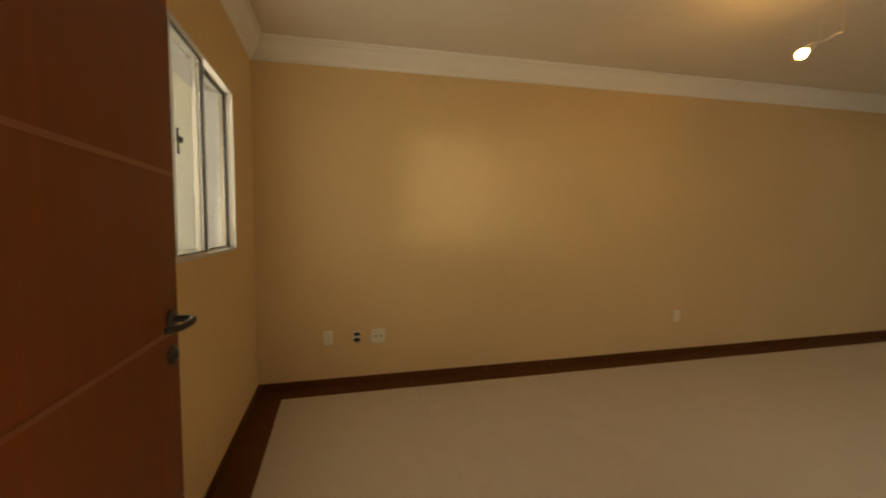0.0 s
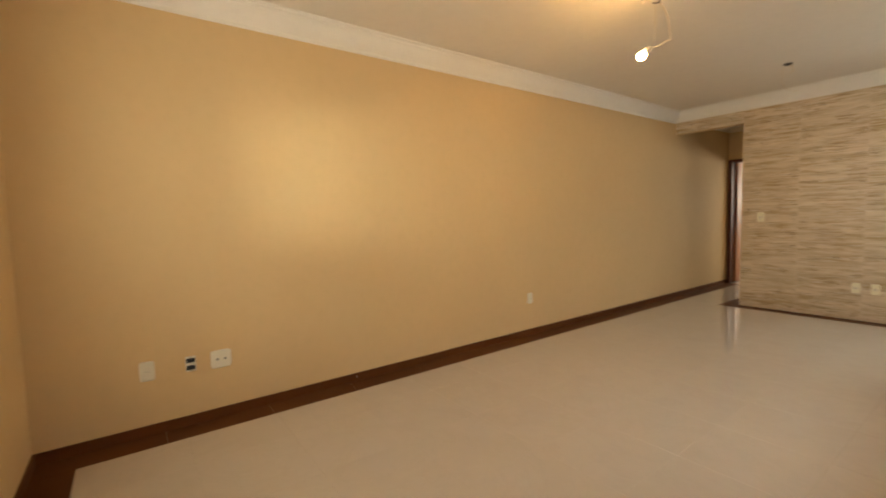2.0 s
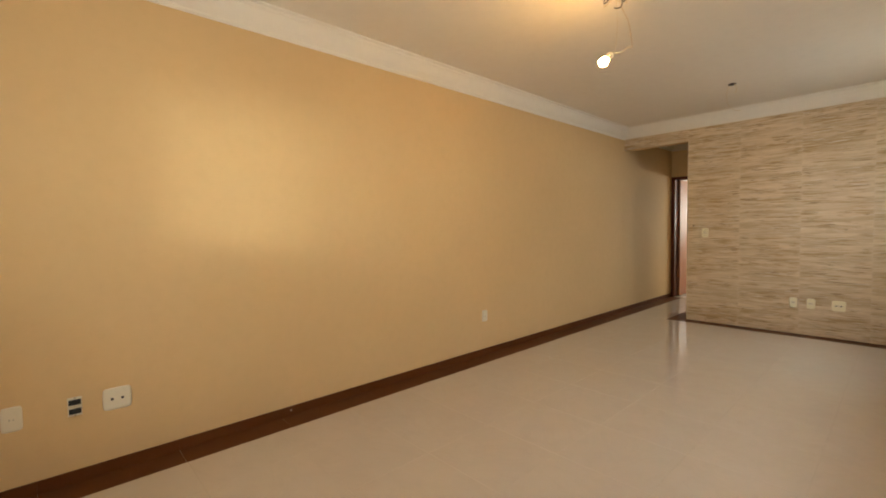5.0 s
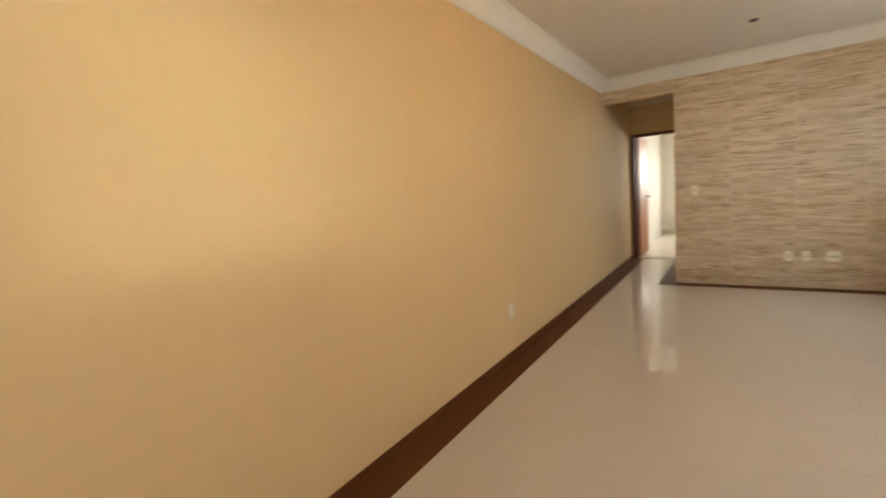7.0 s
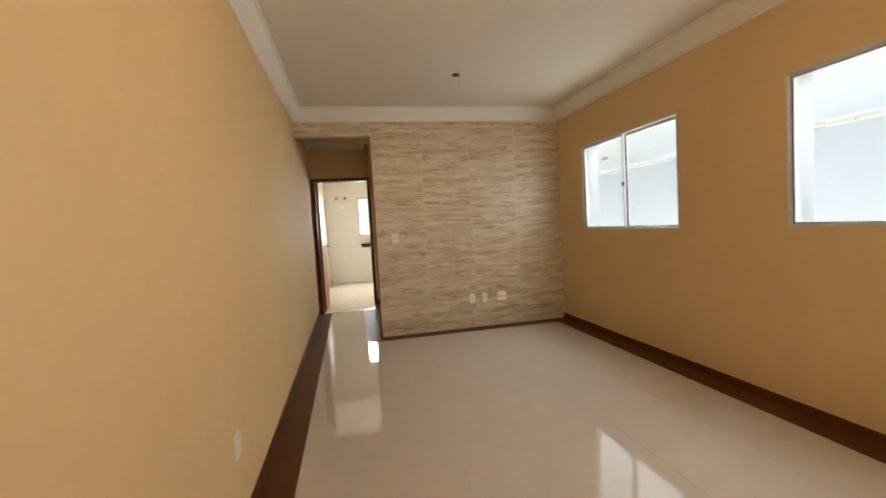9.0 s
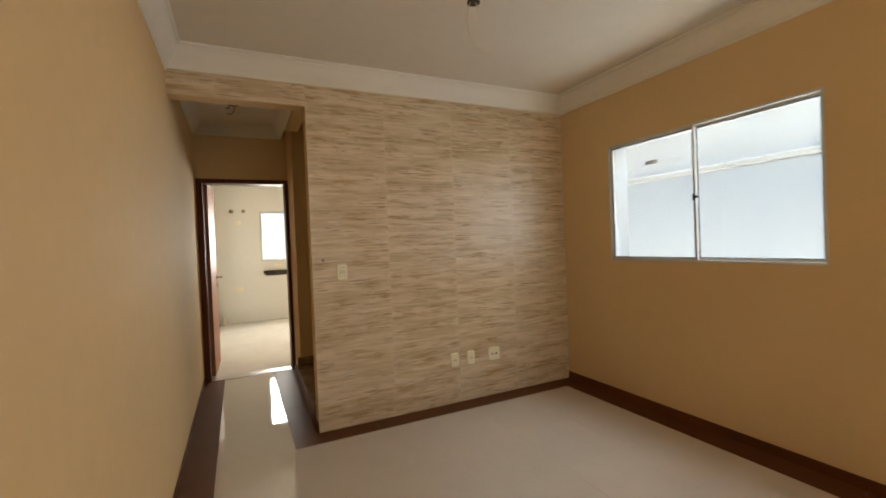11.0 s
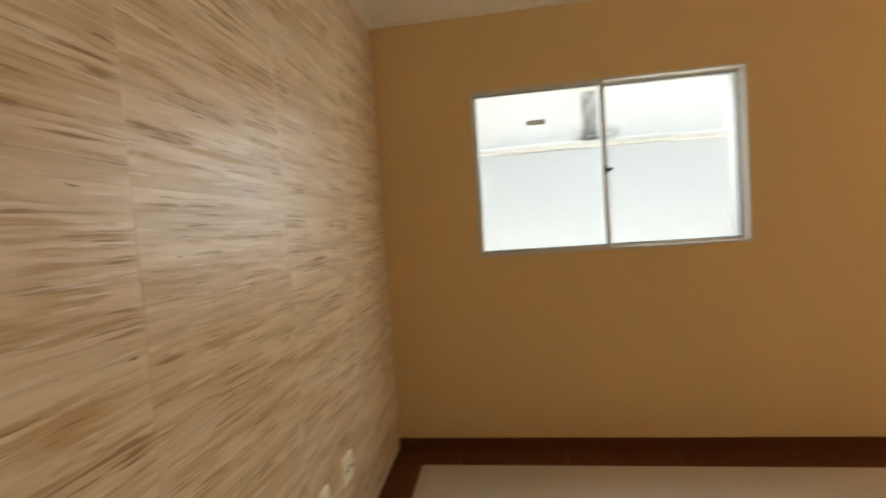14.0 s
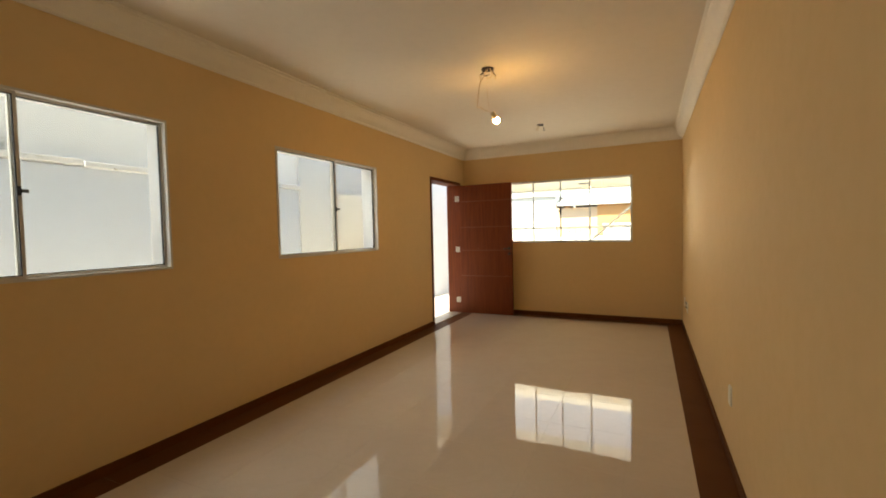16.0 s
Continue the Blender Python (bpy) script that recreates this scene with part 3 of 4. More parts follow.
def front_gate():
    e = thing("yard_gate", (2.2, -6.0, OUT), "white-painted metal yard gate with upright bars", "gate")
    under(e, "gate_frame", boxes((-0.15, NX - 0.02, -6.0, -5.95, OUT, OUT + 0.06), (-0.15, NX - 0.02, -6.0, -5.95, 1.35, 1.41), (-0.15, -0.10, -6.0, -5.95, OUT, 1.41), (NX - 0.07, NX - 0.02, -6.0, -5.95, OUT, 1.41)), GATEP)
    k = 0
    x = 0.05
    while x < NX - 0.1:
        under(e, "bar", boxes((x, x + 0.02, -5.985, -5.965, OUT + 0.06, 1.35)), GATEP)
        x += 0.16
    cy = bmesh.new()
    cyl(cy, (2.45, -5.91, 0.50), (0.62, -5.91, 2.11), 0.03)
    cyl(cy, (0.62, -5.91, 2.08), (0.62, -5.91, 2.46), 0.03)
    under(e, "brace", cy, GATEP, "white slanting stay")


front_gate()


# ---- windows ----
def sliding_window(axis, face, thick, hole, panes, label, latch=True, out=1, shift=0.0):
    """A white aluminium sliding window filling the hole. axis: the wall's normal; out: way to the outside along it."""
    a0, a1, z0, z1 = hole
    mid = ((a0 + a1) / 2, (z0 + z1) / 2)
    def bx(u0, u1, d0, d1, w0, w1):
        p, q = sorted((face + out * d0, face + out * d1))
        return (p, q, u0, u1, w0, w1) if axis == "x" else (u0, u1, p, q, w0, w1)
    at = (face, mid[0], z0) if axis == "x" else (mid[0], face, z0)
    e = thing("window", at, label, "window", "sliding windows of the sitting room" if latch else "")
    e["kind"] = "structure"
    f = 0.015
    under(e, "window_frame", boxes(bx(a0, a1, -0.004, 0.062, z0, z0 + f), bx(a0, a1, -0.004, 0.062, z1 - f, z1), bx(a0, a0 + f, -0.004, 0.062, z0 + f, z1 - f), bx(a1 - f, a1, -0.004, 0.062, z0 + f, z1 - f), bev=0.002), ALU, "white aluminium frame")
    under(e, "window_sill", boxes(bx(a0, a1, 0.077, thick + 0.04, z0 - 0.03, z0 + 0.012), bev=0.004), MARBLE, "pale outer sill")
    r = 0.004
    under(e, "reveal", boxes(bx(a0, a0 + r, 0.077, thick + 0.010, z0 + 0.013, z1)), GATEW, "white painted reveal")
    under(e, "reveal", boxes(bx(a1 - r, a1, 0.077, thick + 0.010, z0 + 0.013, z1)), GATEW, "white painted reveal")
    under(e, "reveal", boxes(bx(a0 + r, a1 - r, 0.077, thick + 0.010, z1 - r, z1)), GATEW, "white painted reveal")
    step = (a1 - a0 - 2 * f) / panes
    edges = [a0 + f + k * step for k in range(panes + 1)]
    if panes == 2:
        edges[1] += shift
    else:
        edges[1], edges[3] = a0 + 0.585, a1 - 0.585
    s = 0.014 if axis == "x" else 0.009
    for k in range(panes):
        front = (k in (1, 2)) if panes == 4 else (k == 1)
        d0 = 0.004 if front else 0.034
        lap = 0.012 if axis == "x" else 0.006
        u0, u1 = edges[k] - (lap if k else 0), edges[k + 1] + (lap if k < panes - 1 else 0)
        sash = new("sash")
        sash.parent = e
        under(sash, "sash_frame", boxes(bx(u0, u1, d0, d0 + 0.022, z0 + f, z0 + f + s), bx(u0, u1, d0, d0 + 0.022, z1 - f - s, z1 - f), bx(u0, u0 + s, d0, d0 + 0.022, z0 + f + s, z1 - f - s), bx(u1 - s, u1, d0, d0 + 0.022, z0 + f + s, z1 - f - s), bev=0.0015), ALU)
        under(sash, "gasket", boxes(bx(u0 + s, u1 - s, d0 + 0.004, d0 + 0.016, z0 + f + s, z0 + f + s + 0.005), bx(u0 + s, u1 - s, d0 + 0.004, d0 + 0.016, z1 - f - s - 0.005, z1 - f - s), bx(u0 + s, u0 + s + 0.005, d0 + 0.004, d0 + 0.016, z0 + f + s + 0.005, z1 - f - s - 0.005), bx(u1 - s - 0.005, u1 - s, d0 + 0.004, d0 + 0.016, z0 + f + s + 0.005, z1 - f - s - 0.005)), GASKET)
        pane = under(sash, "pane", boxes(bx(u0 + s + 0.005, u1 - s - 0.005, d0 + 0.009, d0 + 0.013, z0 + f + s + 0.005, z1 - f - s - 0.005)), GLASS)
        pane.visible_shadow = False
    if latch and axis == "y":
        under(e, "latch", boxes(bx(mid[0] - 0.010, mid[0] + 0.010, -0.012, -0.0085, mid[1] - 0.055, mid[1] + 0.045), bx(mid[0] - 0.012, mid[0] + 0.028, -0.026, -0.012, mid[1] - 0.012, mid[1] + 0.010), bev=0.003), GASKET, "black latch lever")
    elif latch:
        m, lz = mid[0] + shift, mid[1] - 0.026
        under(e, "latch", boxes(bx(m - 0.008, m + 0.008, -0.004, 0.003, lz - 0.024, lz + 0.024), bx(m - 0.034, m + 0.002, -0.014, -0.004, lz - 0.010, lz + 0.008), bev=0.002), GASKET, "small black latch")
    return e


sliding_window("x", W, TW, W2, 2, "white aluminium sliding window with two clear panes and a black latch, nearest the tiled wall", shift=0.0)
sliding_window("x", W, TW, W3, 2, "white aluminium sliding window with two clear panes and a black latch, near the entrance door", shift=-0.02)
sliding_window("y", 0, 0.2, BW, 4, "wide white aluminium window with four clear panes in the end wall", out=-1)
kw = sliding_window("y", KY2, 0.15, KW, 2, "white aluminium kitchen window full of daylight", latch=False)


# ---- doors ----
def entrance_door():
    y0, y1, _, z1 = DR
    f = thing("door_frame", (W, y0, 0), "dark brown wooden door casing round the entrance", "door frame")
    f["kind"] = "structure"
    under(f, "jamb", boxes((W - 0.012, W + TW + 0.02, y0, y0 + 0.045, 0, z1), bev=0.003), DOOR)
    under(f, "jamb", boxes((W - 0.012, W + TW + 0.02, y1 - 0.045, y1, 0, z1), bev=0.003), CASING)
    under(f, "head", boxes((W - 0.012, W + TW + 0.02, y0 + 0.045, y1 - 0.045, z1 - 0.045, z1), bev=0.003), CASING)
    structure("threshold", boxes((W - 0.0, W + TW + 0.03, y0 + 0.045, y1 - 0.045, -0.012, 0.006)), MARBLE, "cream marble threshold")
    x0, x1 = 2.333, 3.222
    ya, yb = 0.182, 0.217
    d = thing("entrance_door", (x1, ya, 0.008), "reddish-brown veneered entrance door with thin inlaid lines, standing open", "door")
    leaf = under(d, "leaf", boxes((x0, x1, ya, yb, 0.008, 2.092), bev=0.002), DOOR, "smooth reddish-brown veneer leaf")
    for z in (0.62, 1.035, 1.41, 1.83):
        under(d, "inlay", boxes((x0 + 0.002, x1 - 0.002, yb - 0.002, yb + 0.0012, z - 0.005, z + 0.005)), INLAY, "thin lighter inlaid line")
        under(d, "inlay", boxes((x0 + 0.002, x1 - 0.002, ya - 0.0012, ya + 0.002, z - 0.005, z + 0.005)), INLAY, "thin lighter inlaid line")
    for side, yy in ((1, yb), (-1, ya)):
        hx, hz = x0 + 0.05, 1.066
        h = new("handle")
        h.parent = d
        bm = bmesh.new()
        lathe(bm, ((0.025, 0), (0.025, 0.006), (0.021, 0.010), (0.012, 0.011)), (hx, yy, hz), (0, side, 0))
        smooth(under(h, "rose", bm, STEEL, "round steel rose"))
        bm = tube(bmesh.new(), ((hx, yy + side * 0.008, hz), (hx, yy + side * 0.038, hz), (hx + 0.012, yy + side * 0.052, hz - 0.001), (hx + 0.040, yy + side * 0.051, hz - 0.004), (hx + 0.070, yy + side * 0.038, hz - 0.008), (hx + 0.086, yy + side * 0.018, hz - 0.010)), 0.0085, 12)
        smooth(under(h, "lever", bm, STEEL, "curved steel lever"))
        bm = bmesh.new()
        lathe(bm, ((0.023, 0), (0.023, 0.005), (0.018, 0.009), (0.009, 0.010), (0.009, 0.014)), (hx, yy, hz - 0.085), (0, side, 0))
        smooth(under(h, "key_rose", bm, STEEL, "round steel cylinder rose"))
    under(d, "latch_plate", boxes((x0 - 0.0015, x0 + 0.003, ya + 0.006, yb - 0.006, 0.94, 1.14)), STEEL)
    for z in (0.22, 1.05, 1.88):
        bm = boxes((W + 0.006, W + 0.075, y0 + 0.0455, y0 + 0.048, z - 0.045, z + 0.045), bev=0.0008)
        cyl(bm, (x1 + 0.004, yb + 0.009, z - 0.045), (x1 + 0.004, yb + 0.009, z + 0.045), 0.007)
        under(d, "hinge", bm, HINGE, "pale steel hinge")


entrance_door()


def kitchen_door():
    x0, x1, _, z1 = KD
    f = thing("door_frame", (x0, KY, 0), "dark brown wooden door casing round the kitchen opening", "door frame")
    f["kind"] = "structure"
    under(f, "jamb", boxes((x0 - 0.02 + 0.022, x0 + 0.06, KY - 0.014, KY + KT + 0.014, 0, z1), bev=0.003), CASING)
    under(f, "jamb", boxes((x1 - 0.037, x1 - 0.002, KY - 0.014, KY + KT + 0.014, 0, z1), bev=0.003), CASING)
    under(f, "head", boxes((x0 + 0.06, x1 - 0.037, KY - 0.014, KY + KT + 0.014, z1 - 0.045, z1), bev=0.003), CASING)
    structure("threshold_kitchen", boxes((x0 + 0.06, x1 - 0.037, KY, KY + KT, -0.012, 0.004)), SILL, "tan stone threshold")
    d = thing("kitchen_door", (x0 + 0.06, KY + KT, 0.008), "reddish-brown wooden kitchen door, standing open against the side wall", "door")
    bm = boxes((0.0, 0.035, 0.0, 0.72, 0.008, 2.07), bev=0.002)
    # this leaf's brightness from the kitchen light is part of its colour
    leaf = part("leaf", bm, LITDOOR, d, "reddish-brown veneer leaf")
    h = new("handle")
    h.parent = d
    bm = bmesh.new()
    lathe(bm, ((0.024, 0), (0.024, 0.006), (0.012, 0.010)), (0.035, 0.66, 1.04), (1, 0, 0))
    smooth(part("rose", bm, STEEL, h))
    smooth(part("lever", tube(bmesh.new(), ((0.04, 0.66, 1.04), (0.085, 0.66, 1.04), (0.095, 0.64, 1.04), (0.095, 0.56, 1.038)), 0.009, 10), STEEL, h))
    bm = bmesh.new()
    lathe(bm, ((0.02, 0), (0.02, 0.006), (0.01, 0.010)), (0.035, 0.66, 0.95), (1, 0, 0))
    part("key_rose", bm, STEEL, h)
    d.rotation_euler = (0, 0, radians(-2))


kitchen_door()


# ---- stairs ----
def stairs():
    e = thing("staircase", (CX, 7.75, 0), "brown speckled granite stair rising behind the tiled wall", "stairs")
    e["kind"] = "structure"
    for k in range(8):
        x = CX + 0.27 * k
        under(e, "tread", boxes((x - 0.012, x + 0.275, L + 0.132, 8.368, 0.165 * (k + 1) - 0.022, 0.165 * (k + 1)), bev=0.003), GRAN, "granite tread")
        under(e, "riser", boxes((x, x + 0.015, L + 0.132, 8.368, 0.165 * k, 0.165 * (k + 1) - 0.022)), GRAN, "granite riser")
        under(e, "skirt_piece", boxes((x + 0.02, x + 0.27, 8.352, 8.369, 0.165 * (k + 1), 0.165 * (k + 1) + 0.075), (x + 0.255, x + 0.272, 8.352, 8.369, 0.165 * (k + 1), 0.165 * (k + 2) + 0.075)), GRAN, "granite stepped skirting")
        under(e, "block", boxes((x + 0.016, x + 0.27, L + 0.14, 8.36, -0.01, 0.165 * (k + 1) - 0.023)), WALL, "plastered core")


stairs()


# ---- skirting ----
def skirting():
    """Tiles of wood-look skirting, a piece every 0.6 m."""
    e = thing("skirting", (0, 0, 0), "dark brown wood-look skirting tiles along the walls", "skirting board")
    e["kind"] = "structure"
    hgt, th, n = 0.062, 0.010, 0.60
    runs = [("x", 0, 0, KY - 0.02, 1), ("x", W, DR[1], L, -1), ("y", 0, th, W, 1), ("y", L, CX, W - th, -1), ("x", CX, L + 0.0, L + 0.13, -1), ("x", CX2, 8.37, KY - 0.02, -1), ("x", W, th, DR[0], -1)]
    for axis, at, a0, a1, way in runs:
        a = a0
        while a < a1 - 0.01:
            b_ = min(a + n, a1) - 0.0001
            p, q = sorted((at + way * 0.0002, at + way * th))
            bm = boxes((p, q, a, b_, -0.004, hgt) if axis == "x" else (a, b_, p, q, -0.004, hgt), bev=0.0015)
            under(e, "skirting_tile", bm, SKIRT)
            a += n


skirting()


# ---- sockets and switches ----
def wall_plate(kind, axis, face, way, u, z, w, h, label, material, holes, rounded=True):
    """A moulded cover plate centred at u, z on a wall face, with its modules."""
    at = (face, u, z) if axis == "x" else (u, face, z)
    e = thing(kind, at, label, "light switch" if kind == "light_switch" else "power socket", "plates on the walls")
    def P(a, d, zz):
        return (face + way * d, u + a, z + zz) if axis == "x" else (u + a, face + way * d, z + zz)
    bm = bmesh.new()
    n = 24
    rings = []
    for s, d in ((1.0, 0.0005), (1.0, 0.004), (0.96, 0.008), (0.86, 0.0095)):
        ring = []
        for k in range(n):
            a = math.tau * (k + 0.5) / n
            c, si = math.cos(a), math.sin(a)
            px = math.copysign(abs(c) ** 0.32, c) * w / 2 * s
            pz = math.copysign(abs(si) ** 0.32, si) * h / 2 * s
            ring.append(bm.verts.new(P(px, d, pz)))
        rings.append(ring)
    for a, b_ in zip(rings, rings[1:]):
        for k in range(n):
            bm.faces.new((a[k], a[(k + 1) % n], b_[(k + 1) % n], b_[k]))
    bm.faces.new(rings[0]), bm.faces.new(rings[-1])
    under(e, "plate", bm, material, "moulded cover plate")
    for nm, a, zz, hw, hh, m in holes:
        p0, p1 = P(a - hw, 0.0085, zz - hh), P(a + hw, 0.0108, zz + hh)
        lo, hi = [min(c) for c in zip(p0, p1)], [max(c) for c in zip(p0, p1)]
        under(e, nm, boxes((lo[0], hi[0], lo[1], hi[1], lo[2], hi[2]), bev=0.0006), m)
    return e


ins_v = [("module", 0, 0, 0.021, 0.012, WPLATE), ("pin_hole", -0.007, 0, 0.003, 0.0032, HOLE), ("pin_hole", 0.007, 0, 0.003, 0.0032, HOLE)]
ins_sw = [("rocker", 0, 0.022, 0.022, 0.0095, PLATE), ("rocker", 0, 0.0, 0.022, 0.0095, WPLATE), ("rocker", 0, -0.022, 0.022, 0.0095, PLATE)]
ins_sw += [("gap_line", 0, z, 0.023, 0.0006, HOLE) for z in (-0.0325, -0.011, 0.011, 0.0325)]
ins_w = [("socket_hole", -0.022, 0, 0.006, 0.006, HOLE), ("module", 0, 0, 0.012, 0.011, WPLATE), ("socket_hole", 0.022, 0, 0.006, 0.006, HOLE)]
S = L - 0.012
wall_plate("light_switch", "y", S, -1, 1.066, 1.168, 0.078, 0.122, "cream three-gang light switch on the streaked tile wall", PLATE, ins_sw)
wall_plate("wall_socket", "y", S, -1, 1.978, 0.362, 0.074, 0.118, "upright cream socket plate on the streaked tile wall", PLATE, ins_v)
wall_plate("wall_socket", "y", S, -1, 2.134, 0.362, 0.074, 0.118, "upright cream socket plate on the streaked tile wall", PLATE, ins_v)
wall_plate("wall_socket", "y", S, -1, 2.366, 0.362, 0.118, 0.118, "square cream double socket plate on the streaked tile wall", PLATE, ins_w)
wall_plate("wall_socket", "x", 0, 1, 0.527, 0.392, 0.076, 0.118, "upright white socket plate low on the ochre wall", WPLATE, ins_v)
wall_plate("wall_socket", "x", 0, 1, 0.926, 0.385, 0.124, 0.118, "wide white double socket plate low on the ochre wall", WPLATE, ins_w)
wall_plate("wall_socket", "x", 0, 1, 3.865, 0.392, 0.074, 0.112, "upright pale socket plate on the ochre wall", WPLATE, ins_v)
kz = 0.009
wall_plate("wall_socket", "y", KY2, -1, 1.06, 1.03, 0.11, 0.06, "small cream socket plate on the kitchen tiles", PLATE, ins_w)
wall_plate("wall_socket", "y", KY2, -1, 0.39, 1.87, 0.11, 0.07, "small cream socket plate high on the kitchen tiles", PLATE, ins_w)
wall_plate("wall_socket", "y", KY2, -1, 0.37, 0.63, 0.11, 0.07, "small cream socket plate low on the kitchen tiles", PLATE, ins_w)


def open_box():
    e = thing("socket_box", (0, 0.754, 0.388), "uncovered wall box with two black modules and a bare strap", "power socket")
    under(e, "strap", boxes((0.0002, 0.003, 0.726, 0.782, 0.340, 0.436), bev=0.0008), WPLATE, "pale mounting strap")
    for z in (0.411, 0.365):
        under(e, "module", boxes((0.003, 0.010, 0.730, 0.778, z - 0.013, z + 0.013), bev=0.001), HOLE, "black module")
    for z in (0.432, 0.344):
        bm = bmesh.new()
        lathe(bm, ((0.003, 0), (0.003, 0.002)), (0.003, 0.754, z), (1, 0, 0), 10)
        under(e, "screw", bm, STEEL)


open_box()


# ---- ceiling points ----
def ceiling_point(x, y, label, wires, radius=0.045):
    e = thing("ceiling_outlet", (x, y, H), label, "ceiling outlet")
    bm = bmesh.new()
    lathe(bm, ((radius, 0), (radius, -0.008), (radius * 0.86, -0.010), (radius * 0.8, -0.003)), (x, y, H - 0.0005))
    under(e, "box_rim", bm, DARKWIRE, "dark round ceiling box")
    rnd = random.Random(int(x * 100 + y))
    for k in range(wires):
        a = k * 2.4 + rnd.random()
        r = radius * 0.5
        p = [(x + r * math.cos(a), y + r * math.sin(a), H - 0.002), (x + 0.9 * radius * math.cos(a), y + 0.9 * radius * math.sin(a), H - 0.030 - 0.02 * rnd.random()),
             (x + (radius + 0.012) * math.cos(a + 0.5), y + (radius + 0.012) * math.sin(a + 0.5), H - 0.050 - 0.03 * rnd.random()),
             (x + radius * 1.3 * math.cos(a + 1.1), y + radius * 1.3 * math.sin(a + 1.1), H - 0.035 - 0.05 * rnd.random())]
        under(e, "wire", tube(bmesh.new(), p, 0.0035, 8), DARKWIRE if k % 2 else WIRE, "stub of wire")
    return e


ceiling_point(1.615, 3.275, "dark ceiling box with a tangle of black and pale wire ends", 7, 0.052)
r2 = ceiling_point(1.612, 5.842, "small dark ceiling box with one thin wire hanging in a curl", 1, 0.036)
under(r2, "hanging_wire", tube(bmesh.new(), ((1.592, 5.842, H), (1.567, 5.842, H - 0.10), (1.582, 5.842, H - 0.20), (1.64, 5.83, H - 0.27), (1.70, 5.82, H - 0.285)), 0.002, 6), WIRE, "thin curled wire")
ceiling_point(1.661, 1.153, "small dark ceiling box with wire ends near the window", 3, 0.042)
r3 = ceiling_point(0.39, 8.09, "small dark ceiling box with bare wires over the corridor", 4, 0.05)


def bare_bulb():
    bx, by, bz = 1.560, 3.235, 2.272
    way = Vector((-0.24, -0.70, -0.66)).normalized()
    c = Vector((bx, by, bz))
    neck = c - way * 0.051
    e = thing("bare_bulb", (1.615, 3.275, H - 0.004), "lit bare warm bulb in a holder, hanging on loose pale wires", "light bulb")
    bm = bmesh.new()
    prof = [(0.0125, -0.046), (0.0135, -0.038), (0.019, -0.024), (0.0245, -0.010), (0.0262, 0.002), (0.0238, 0.014), (0.016, 0.0235), (0.006, 0.0275)]
    lathe(bm, prof, c, way, 20)
    smooth(under(e, "glass_bulb", bm, BULBM, "glowing glass bulb"))
    bm = bmesh.new()
    lathe(bm, ((0.012, -0.03), (0.019, -0.026), (0.021, 0.0), (0.021, 0.012), (0.014, 0.0125)), neck, way, 16)
    smooth(under(e, "holder", bm, WIRE, "pale bulb holder"))
    bm = bmesh.new()
    lathe(bm, ((0.0145, -0.048), (0.0150, -0.042), (0.0185, -0.033), (0.0215, -0.024), (0.0215, -0.022)), c, way, 20)
    smooth(under(e, "collar", bm, WPLATE, "opaque white neck ring"))
    top = neck - way * 0.03
    ctrl = [top, top + Vector((0.012, 0.022, 0.025)), Vector((1.600, 3.325, 2.44)), Vector((1.612, 3.305, 2.56)), Vector((1.615, 3.275, H - 0.006))]
    under(e, "cord", tube(bmesh.new(), ctrl, 0.0013, 6), WIRE, "thin pale cord")
    tip = top + Vector((0.098, 0.074, 0.032))
    loop = [tip, tip + Vector((-0.004, 0.0, 0.05)), Vector((1.640, 3.400, 2.53)), Vector((1.622, 3.345, 2.61)), Vector((1.618, 3.285, H - 0.008))]
    under(e, "cord", tube(bmesh.new(), loop, 0.0022, 6), TRIMM, "thin brown cord")
    under(e, "cord_end", tube(bmesh.new(), (top, top + Vector((0.022, 0.022, 0.006)), top + Vector((0.050, 0.045, 0.012)), top + Vector((0.075, 0.062, 0.034)), top + Vector((0.098, 0.074, 0.032))), 0.0035, 6), WIRE, "loose bare wire end")


bare_bulb()


# ---- kitchen ----
def kitchen():
    s = thing("granite_shelf", (1.4, KY2, 0.86), "black polished granite worktop edge against the kitchen wall", "worktop")
    under(s, "slab", boxes((0.80, 3.39, KY2 - 0.055, KY2 - 0.001, 0.895, 0.955), bev=0.003), BLACKG, "black granite ledge")
    under(s, "bracket", boxes((0.83, 3.39, KY2 - 0.04, KY2 - 0.001, 0.86, 0.893), bev=0.002), BLACKG)
    for x in (0.29, 0.495):
        t = thing("wall_tap", (x, KY2, 2.09), "capped pale-brown pipe stub high on the kitchen tiles", "tap", "pipe stubs on the kitchen wall")
        bm = bmesh.new()
        lathe(bm, ((0.034, 0), (0.032, 0.006), (0.018, 0.010), (0.018, 0.035), (0.014, 0.038)), (x, KY2 - 0.001, 2.095), (0, -1, 0), 16)
        smooth(under(t, "stub", bm, CAPM, "round metal cap"))
    b = thing("floor_pipe", (0.09, KY2 - 0.12, 0), "short white pipe stub near the kitchen corner", "pipe")
    bm = bmesh.new()
    lathe(bm, ((0.03, 0), (0.03, 0.10), (0.036, 0.10), (0.036, 0.14), (0.02, 0.145)), (0.09, KY2 - 0.12, 0.0))
    under(b, "pipe", bm, WPLATE)


kitchen()


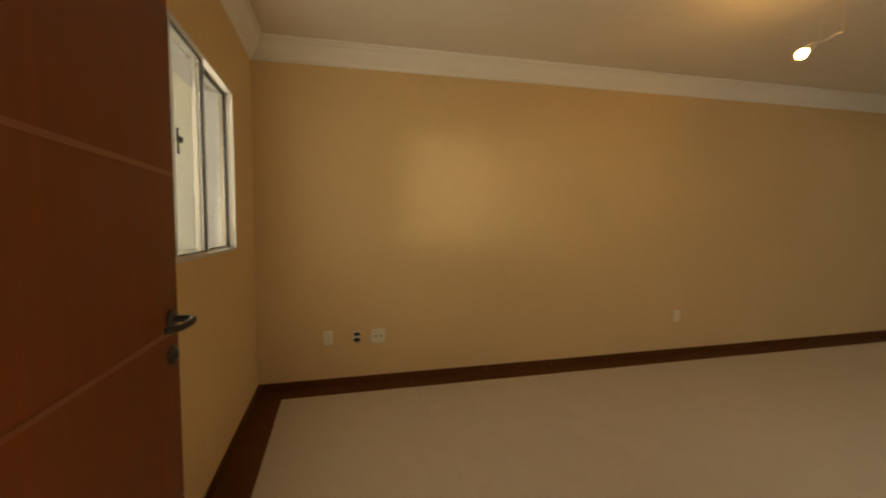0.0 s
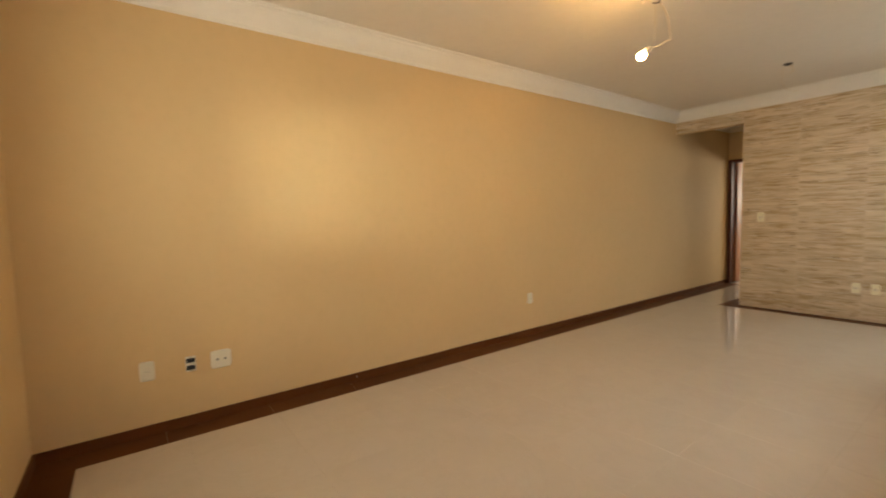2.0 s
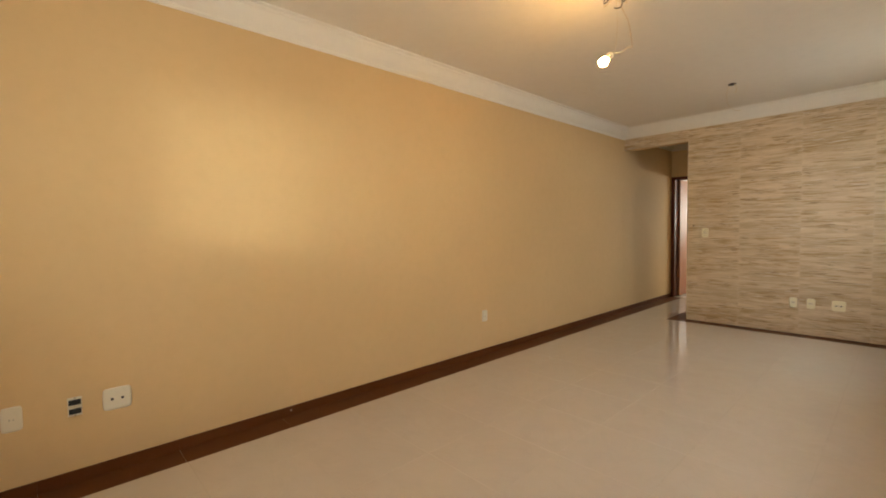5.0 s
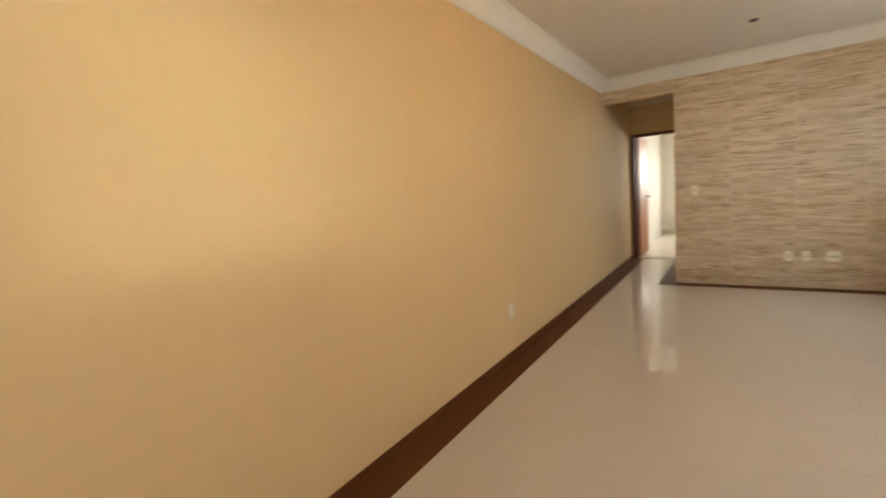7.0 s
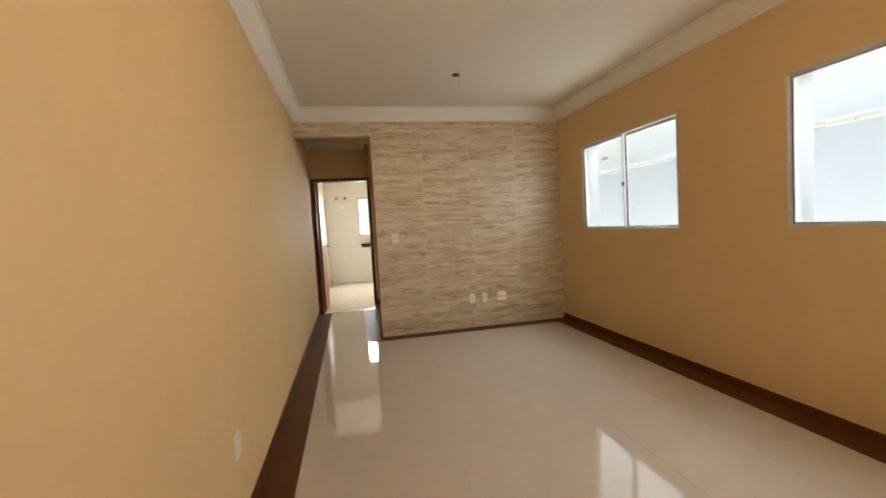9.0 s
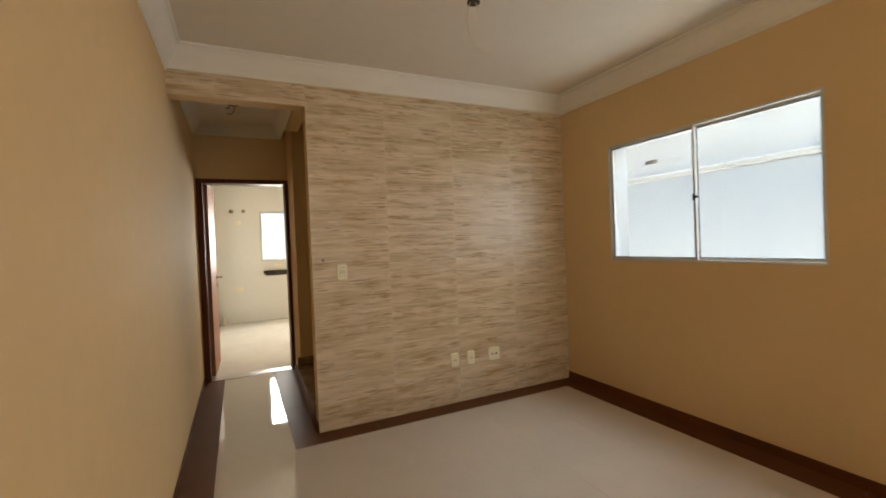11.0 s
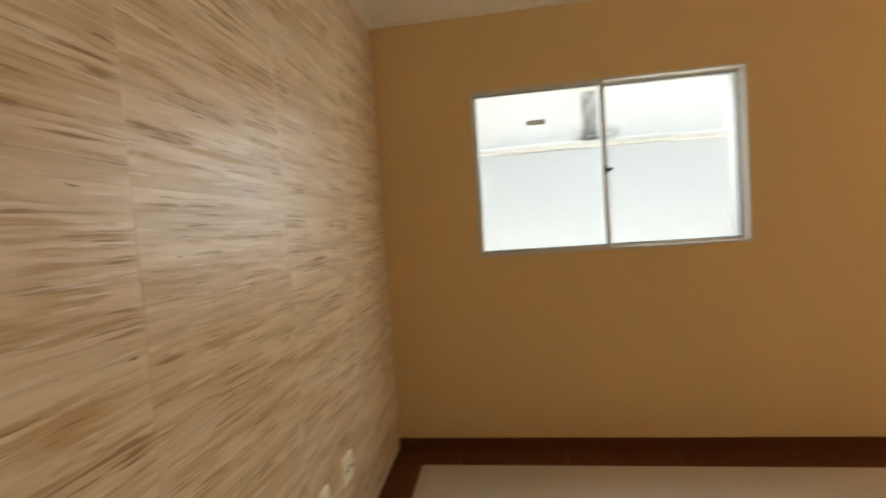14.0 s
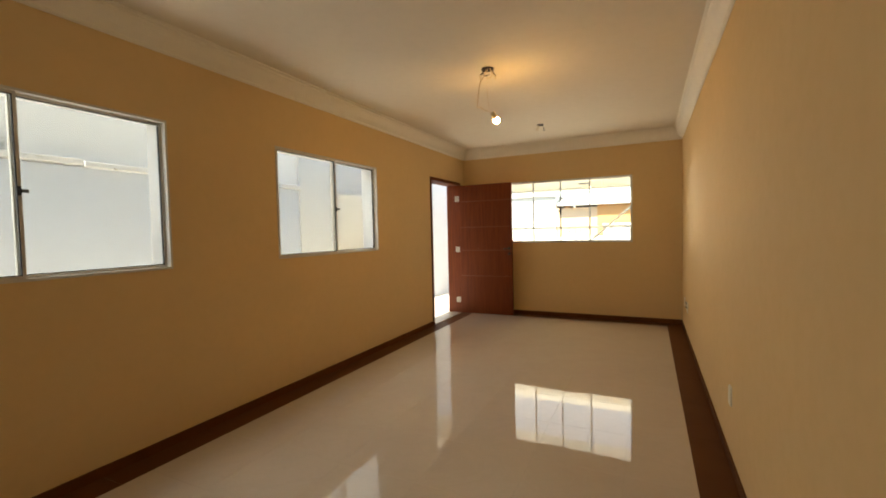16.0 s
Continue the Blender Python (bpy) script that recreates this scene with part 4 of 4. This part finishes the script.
def soffit_lamp():
    e = thing("soffit_lamp", (1.90, -4.75, 2.50), "small round outdoor lamp with dull metal rim under the yard roof", "ceiling lamp")
    bm = bmesh.new()
    lathe(bm, ((0.13, 0), (0.13, -0.02), (0.11, -0.03), (0.10, -0.025)), (1.90, -4.75, 2.4995))
    under(e, "rim", bm, CREAMTOP, "dull metal rim")
    bm = bmesh.new()
    lathe(bm, ((0.099, -0.024), (0.085, -0.045), (0.04, -0.055)), (1.90, -4.75, 2.4995))
    under(e, "diffuser", bm, WPLATE, "pale diffuser")
    w = thing("glass_label", (W + 0.05, 6.065, 1.89), "small grey maker's label stuck on the clear window pane", "label")
    under(w, "backing", boxes((W + 0.0494, W + 0.0506, 6.000, 6.100, 1.895, 1.923)), CREAMTOP, "grey film")
    under(w, "print_bar", boxes((W + 0.0486, W + 0.0492, 6.012, 6.088, 1.903, 1.915)), WPLATE, "paler bar of small print")


soffit_lamp()

# ---- pieces: wall tiles, floor tiles, borders ----
def piece_mesh(name, sx, sy, sz, bev, material):
    bm = boxes((0, sx, 0, sy, 0, sz))
    if bev:
        bmesh.ops.bevel(bm, geom=list(bm.edges), offset=bev, segments=1, affect="EDGES")
    bmesh.ops.recalc_face_normals(bm, faces=bm.faces)
    me = bpy.data.meshes.new(name)
    bm.to_mesh(me)
    bm.free()
    me.materials.append(material)
    return me


MESHES = {}


def piece(name, parent, x, y, z, sx, sy, sz, material, bev=0.0008):
    key = (name, round(sx, 4), round(sy, 4), round(sz, 4), material.name)
    if key not in MESHES:
        MESHES[key] = piece_mesh(name, sx, sy, sz, bev, material)
    ob = new(name, MESHES[key])
    ob.parent, ob.location = parent, (x, y, z)
    return ob


def tiled(name, label):
    e = new(name)
    return tagged(e, label, kind="structure")


def stone_cladding():
    e = tiled("wall_cladding", "cream tiles with brown travertine streaks in close rows")
    structure("wall_cladding_bed", boxes((CX, W, L - 0.0118, L - 0.0005, 0.0, COR + 0.02), (0, CX, L - 0.0118, L - 0.0005, BEAM, COR + 0.02)), GROUT, "grout behind the wall tiles")
    tw, th, g = 0.5875, 0.2905, 0.0003
    for i in range(4):
        z, k = 0.0, 0
        while z < COR + 0.01:
            top = min(z + th, COR + 0.012)
            piece("wall_tile", e, CX + i * tw + g, L - 0.0125, z + g, (tw if i < 3 else W - CX - 3 * tw) - 2 * g, 0.006, top - z - 2 * g, STONE, 0.0003)
            z += th
    for x0, x1 in ((0, 0.27), (0.27, CX)):
        piece("wall_tile", e, x0 + g, L - 0.0125, BEAM + 0.001, x1 - x0 - 2 * g, 0.006, COR - BEAM + 0.01, STONE)
    structure("trim_corner", boxes((CX - 0.004, CX - 0.0005, L - 0.013, L - 0.001, 0.062, BEAM), (0.0, CX, L - 0.013, L - 0.001, BEAM - 0.004, BEAM - 0.0005)), TRIMM, "thin pale edge trim")


def small_marks():
    e = thing("wall_knot", (0.93, L - 0.013, 1.262), "small round dark brown blemish on a streaked wall tile", "stain")
    e["kind"] = "structure"
    for r1, d, m in ((0.013, 0.0135, SILL), (0.004, 0.0142, SKIRT)):
        bm = bmesh.new()
        lathe(bm, ((r1, 0), (r1, 0.001)), (0.93, L - d + 0.001, 1.262), (0, -1, 0), 14)
        under(e, "spot", bm, m)
    n = thing("wall_plug", (0.0102, 1.865, 0.036), "tiny pale plugged hole in the brown skirting", "plug")
    bm = bmesh.new()
    lathe(bm, ((0.007, 0), (0.006, 0.002)), (0.0102, 1.865, 0.036), (1, 0, 0), 10)
    under(n, "cap", bm, SILL)


stone_cladding()
small_marks()


def floor_field(e, x0, x1, y0, y1, jx, jy, n, material, top=0.0, g=0.0005):
    xs = [x0] + [v for v in np.arange(jx - 20 * n, x1, n) if x0 + 0.02 < v < x1 - 0.02] + [x1]
    ys = [y0] + [v for v in np.arange(jy - 40 * n, y1, n) if y0 + 0.02 < v < y1 - 0.02] + [y1]
    for a, b_ in zip(xs, xs[1:]):
        for c, d in zip(ys, ys[1:]):
            piece("floor_tile", e, a + g, c + g, top - 0.010, b_ - a - 2 * g, d - c - 2 * g, 0.010, material, 0.0003)


def floors():
    e = tiled("floor_tiles", "polished cream porcelain floor tiles with fine joints")
    b = 0.19
    floor_field(e, b, W - b, b, L - b, 1.045, 2.72, 0.505, FLOOR)
    floor_field(e, b, CX - b + 0.0, L - b, KY, 1.045, 2.72, 0.505, FLOOR)
    k = tiled("floor_tiles_kitchen", "polished cream porcelain kitchen floor tiles")
    floor_field(k, 0.01, 3.4, KY + KT, KY2, 1.045, 2.72, 0.505, KFLOOR)
    w = tiled("floor_border", "dark brown wood-look border tiles round the floor")
    n, g = 0.60, 0.0005
    def run(x0, x1, y0, y1, along):
        a, end = (x0, x1) if along == "x" else (y0, y1)
        while a < end - 0.01:
            c = min(a + n, end)
            if along == "x":
                piece("border_tile", w, a + g, y0 + g, -0.010, c - a - 2 * g, y1 - y0 - 2 * g, 0.010, BORDER, 0.0006)
            else:
                piece("border_tile", w, x0 + g, a + g, -0.010, x1 - x0 - 2 * g, c - a - 2 * g, 0.010, BORDER, 0.0006)
            a += n
    run(0, b, 0, KY, "y")
    run(W - b, W, 0, L, "y")
    run(b, W - b, 0, b, "x")
    run(CX - b, W - b, L - b, L, "x")
    run(CX - b, CX, L, KY, "y")
    run(CX, CX2, 8.37, KY, "y")


floors()
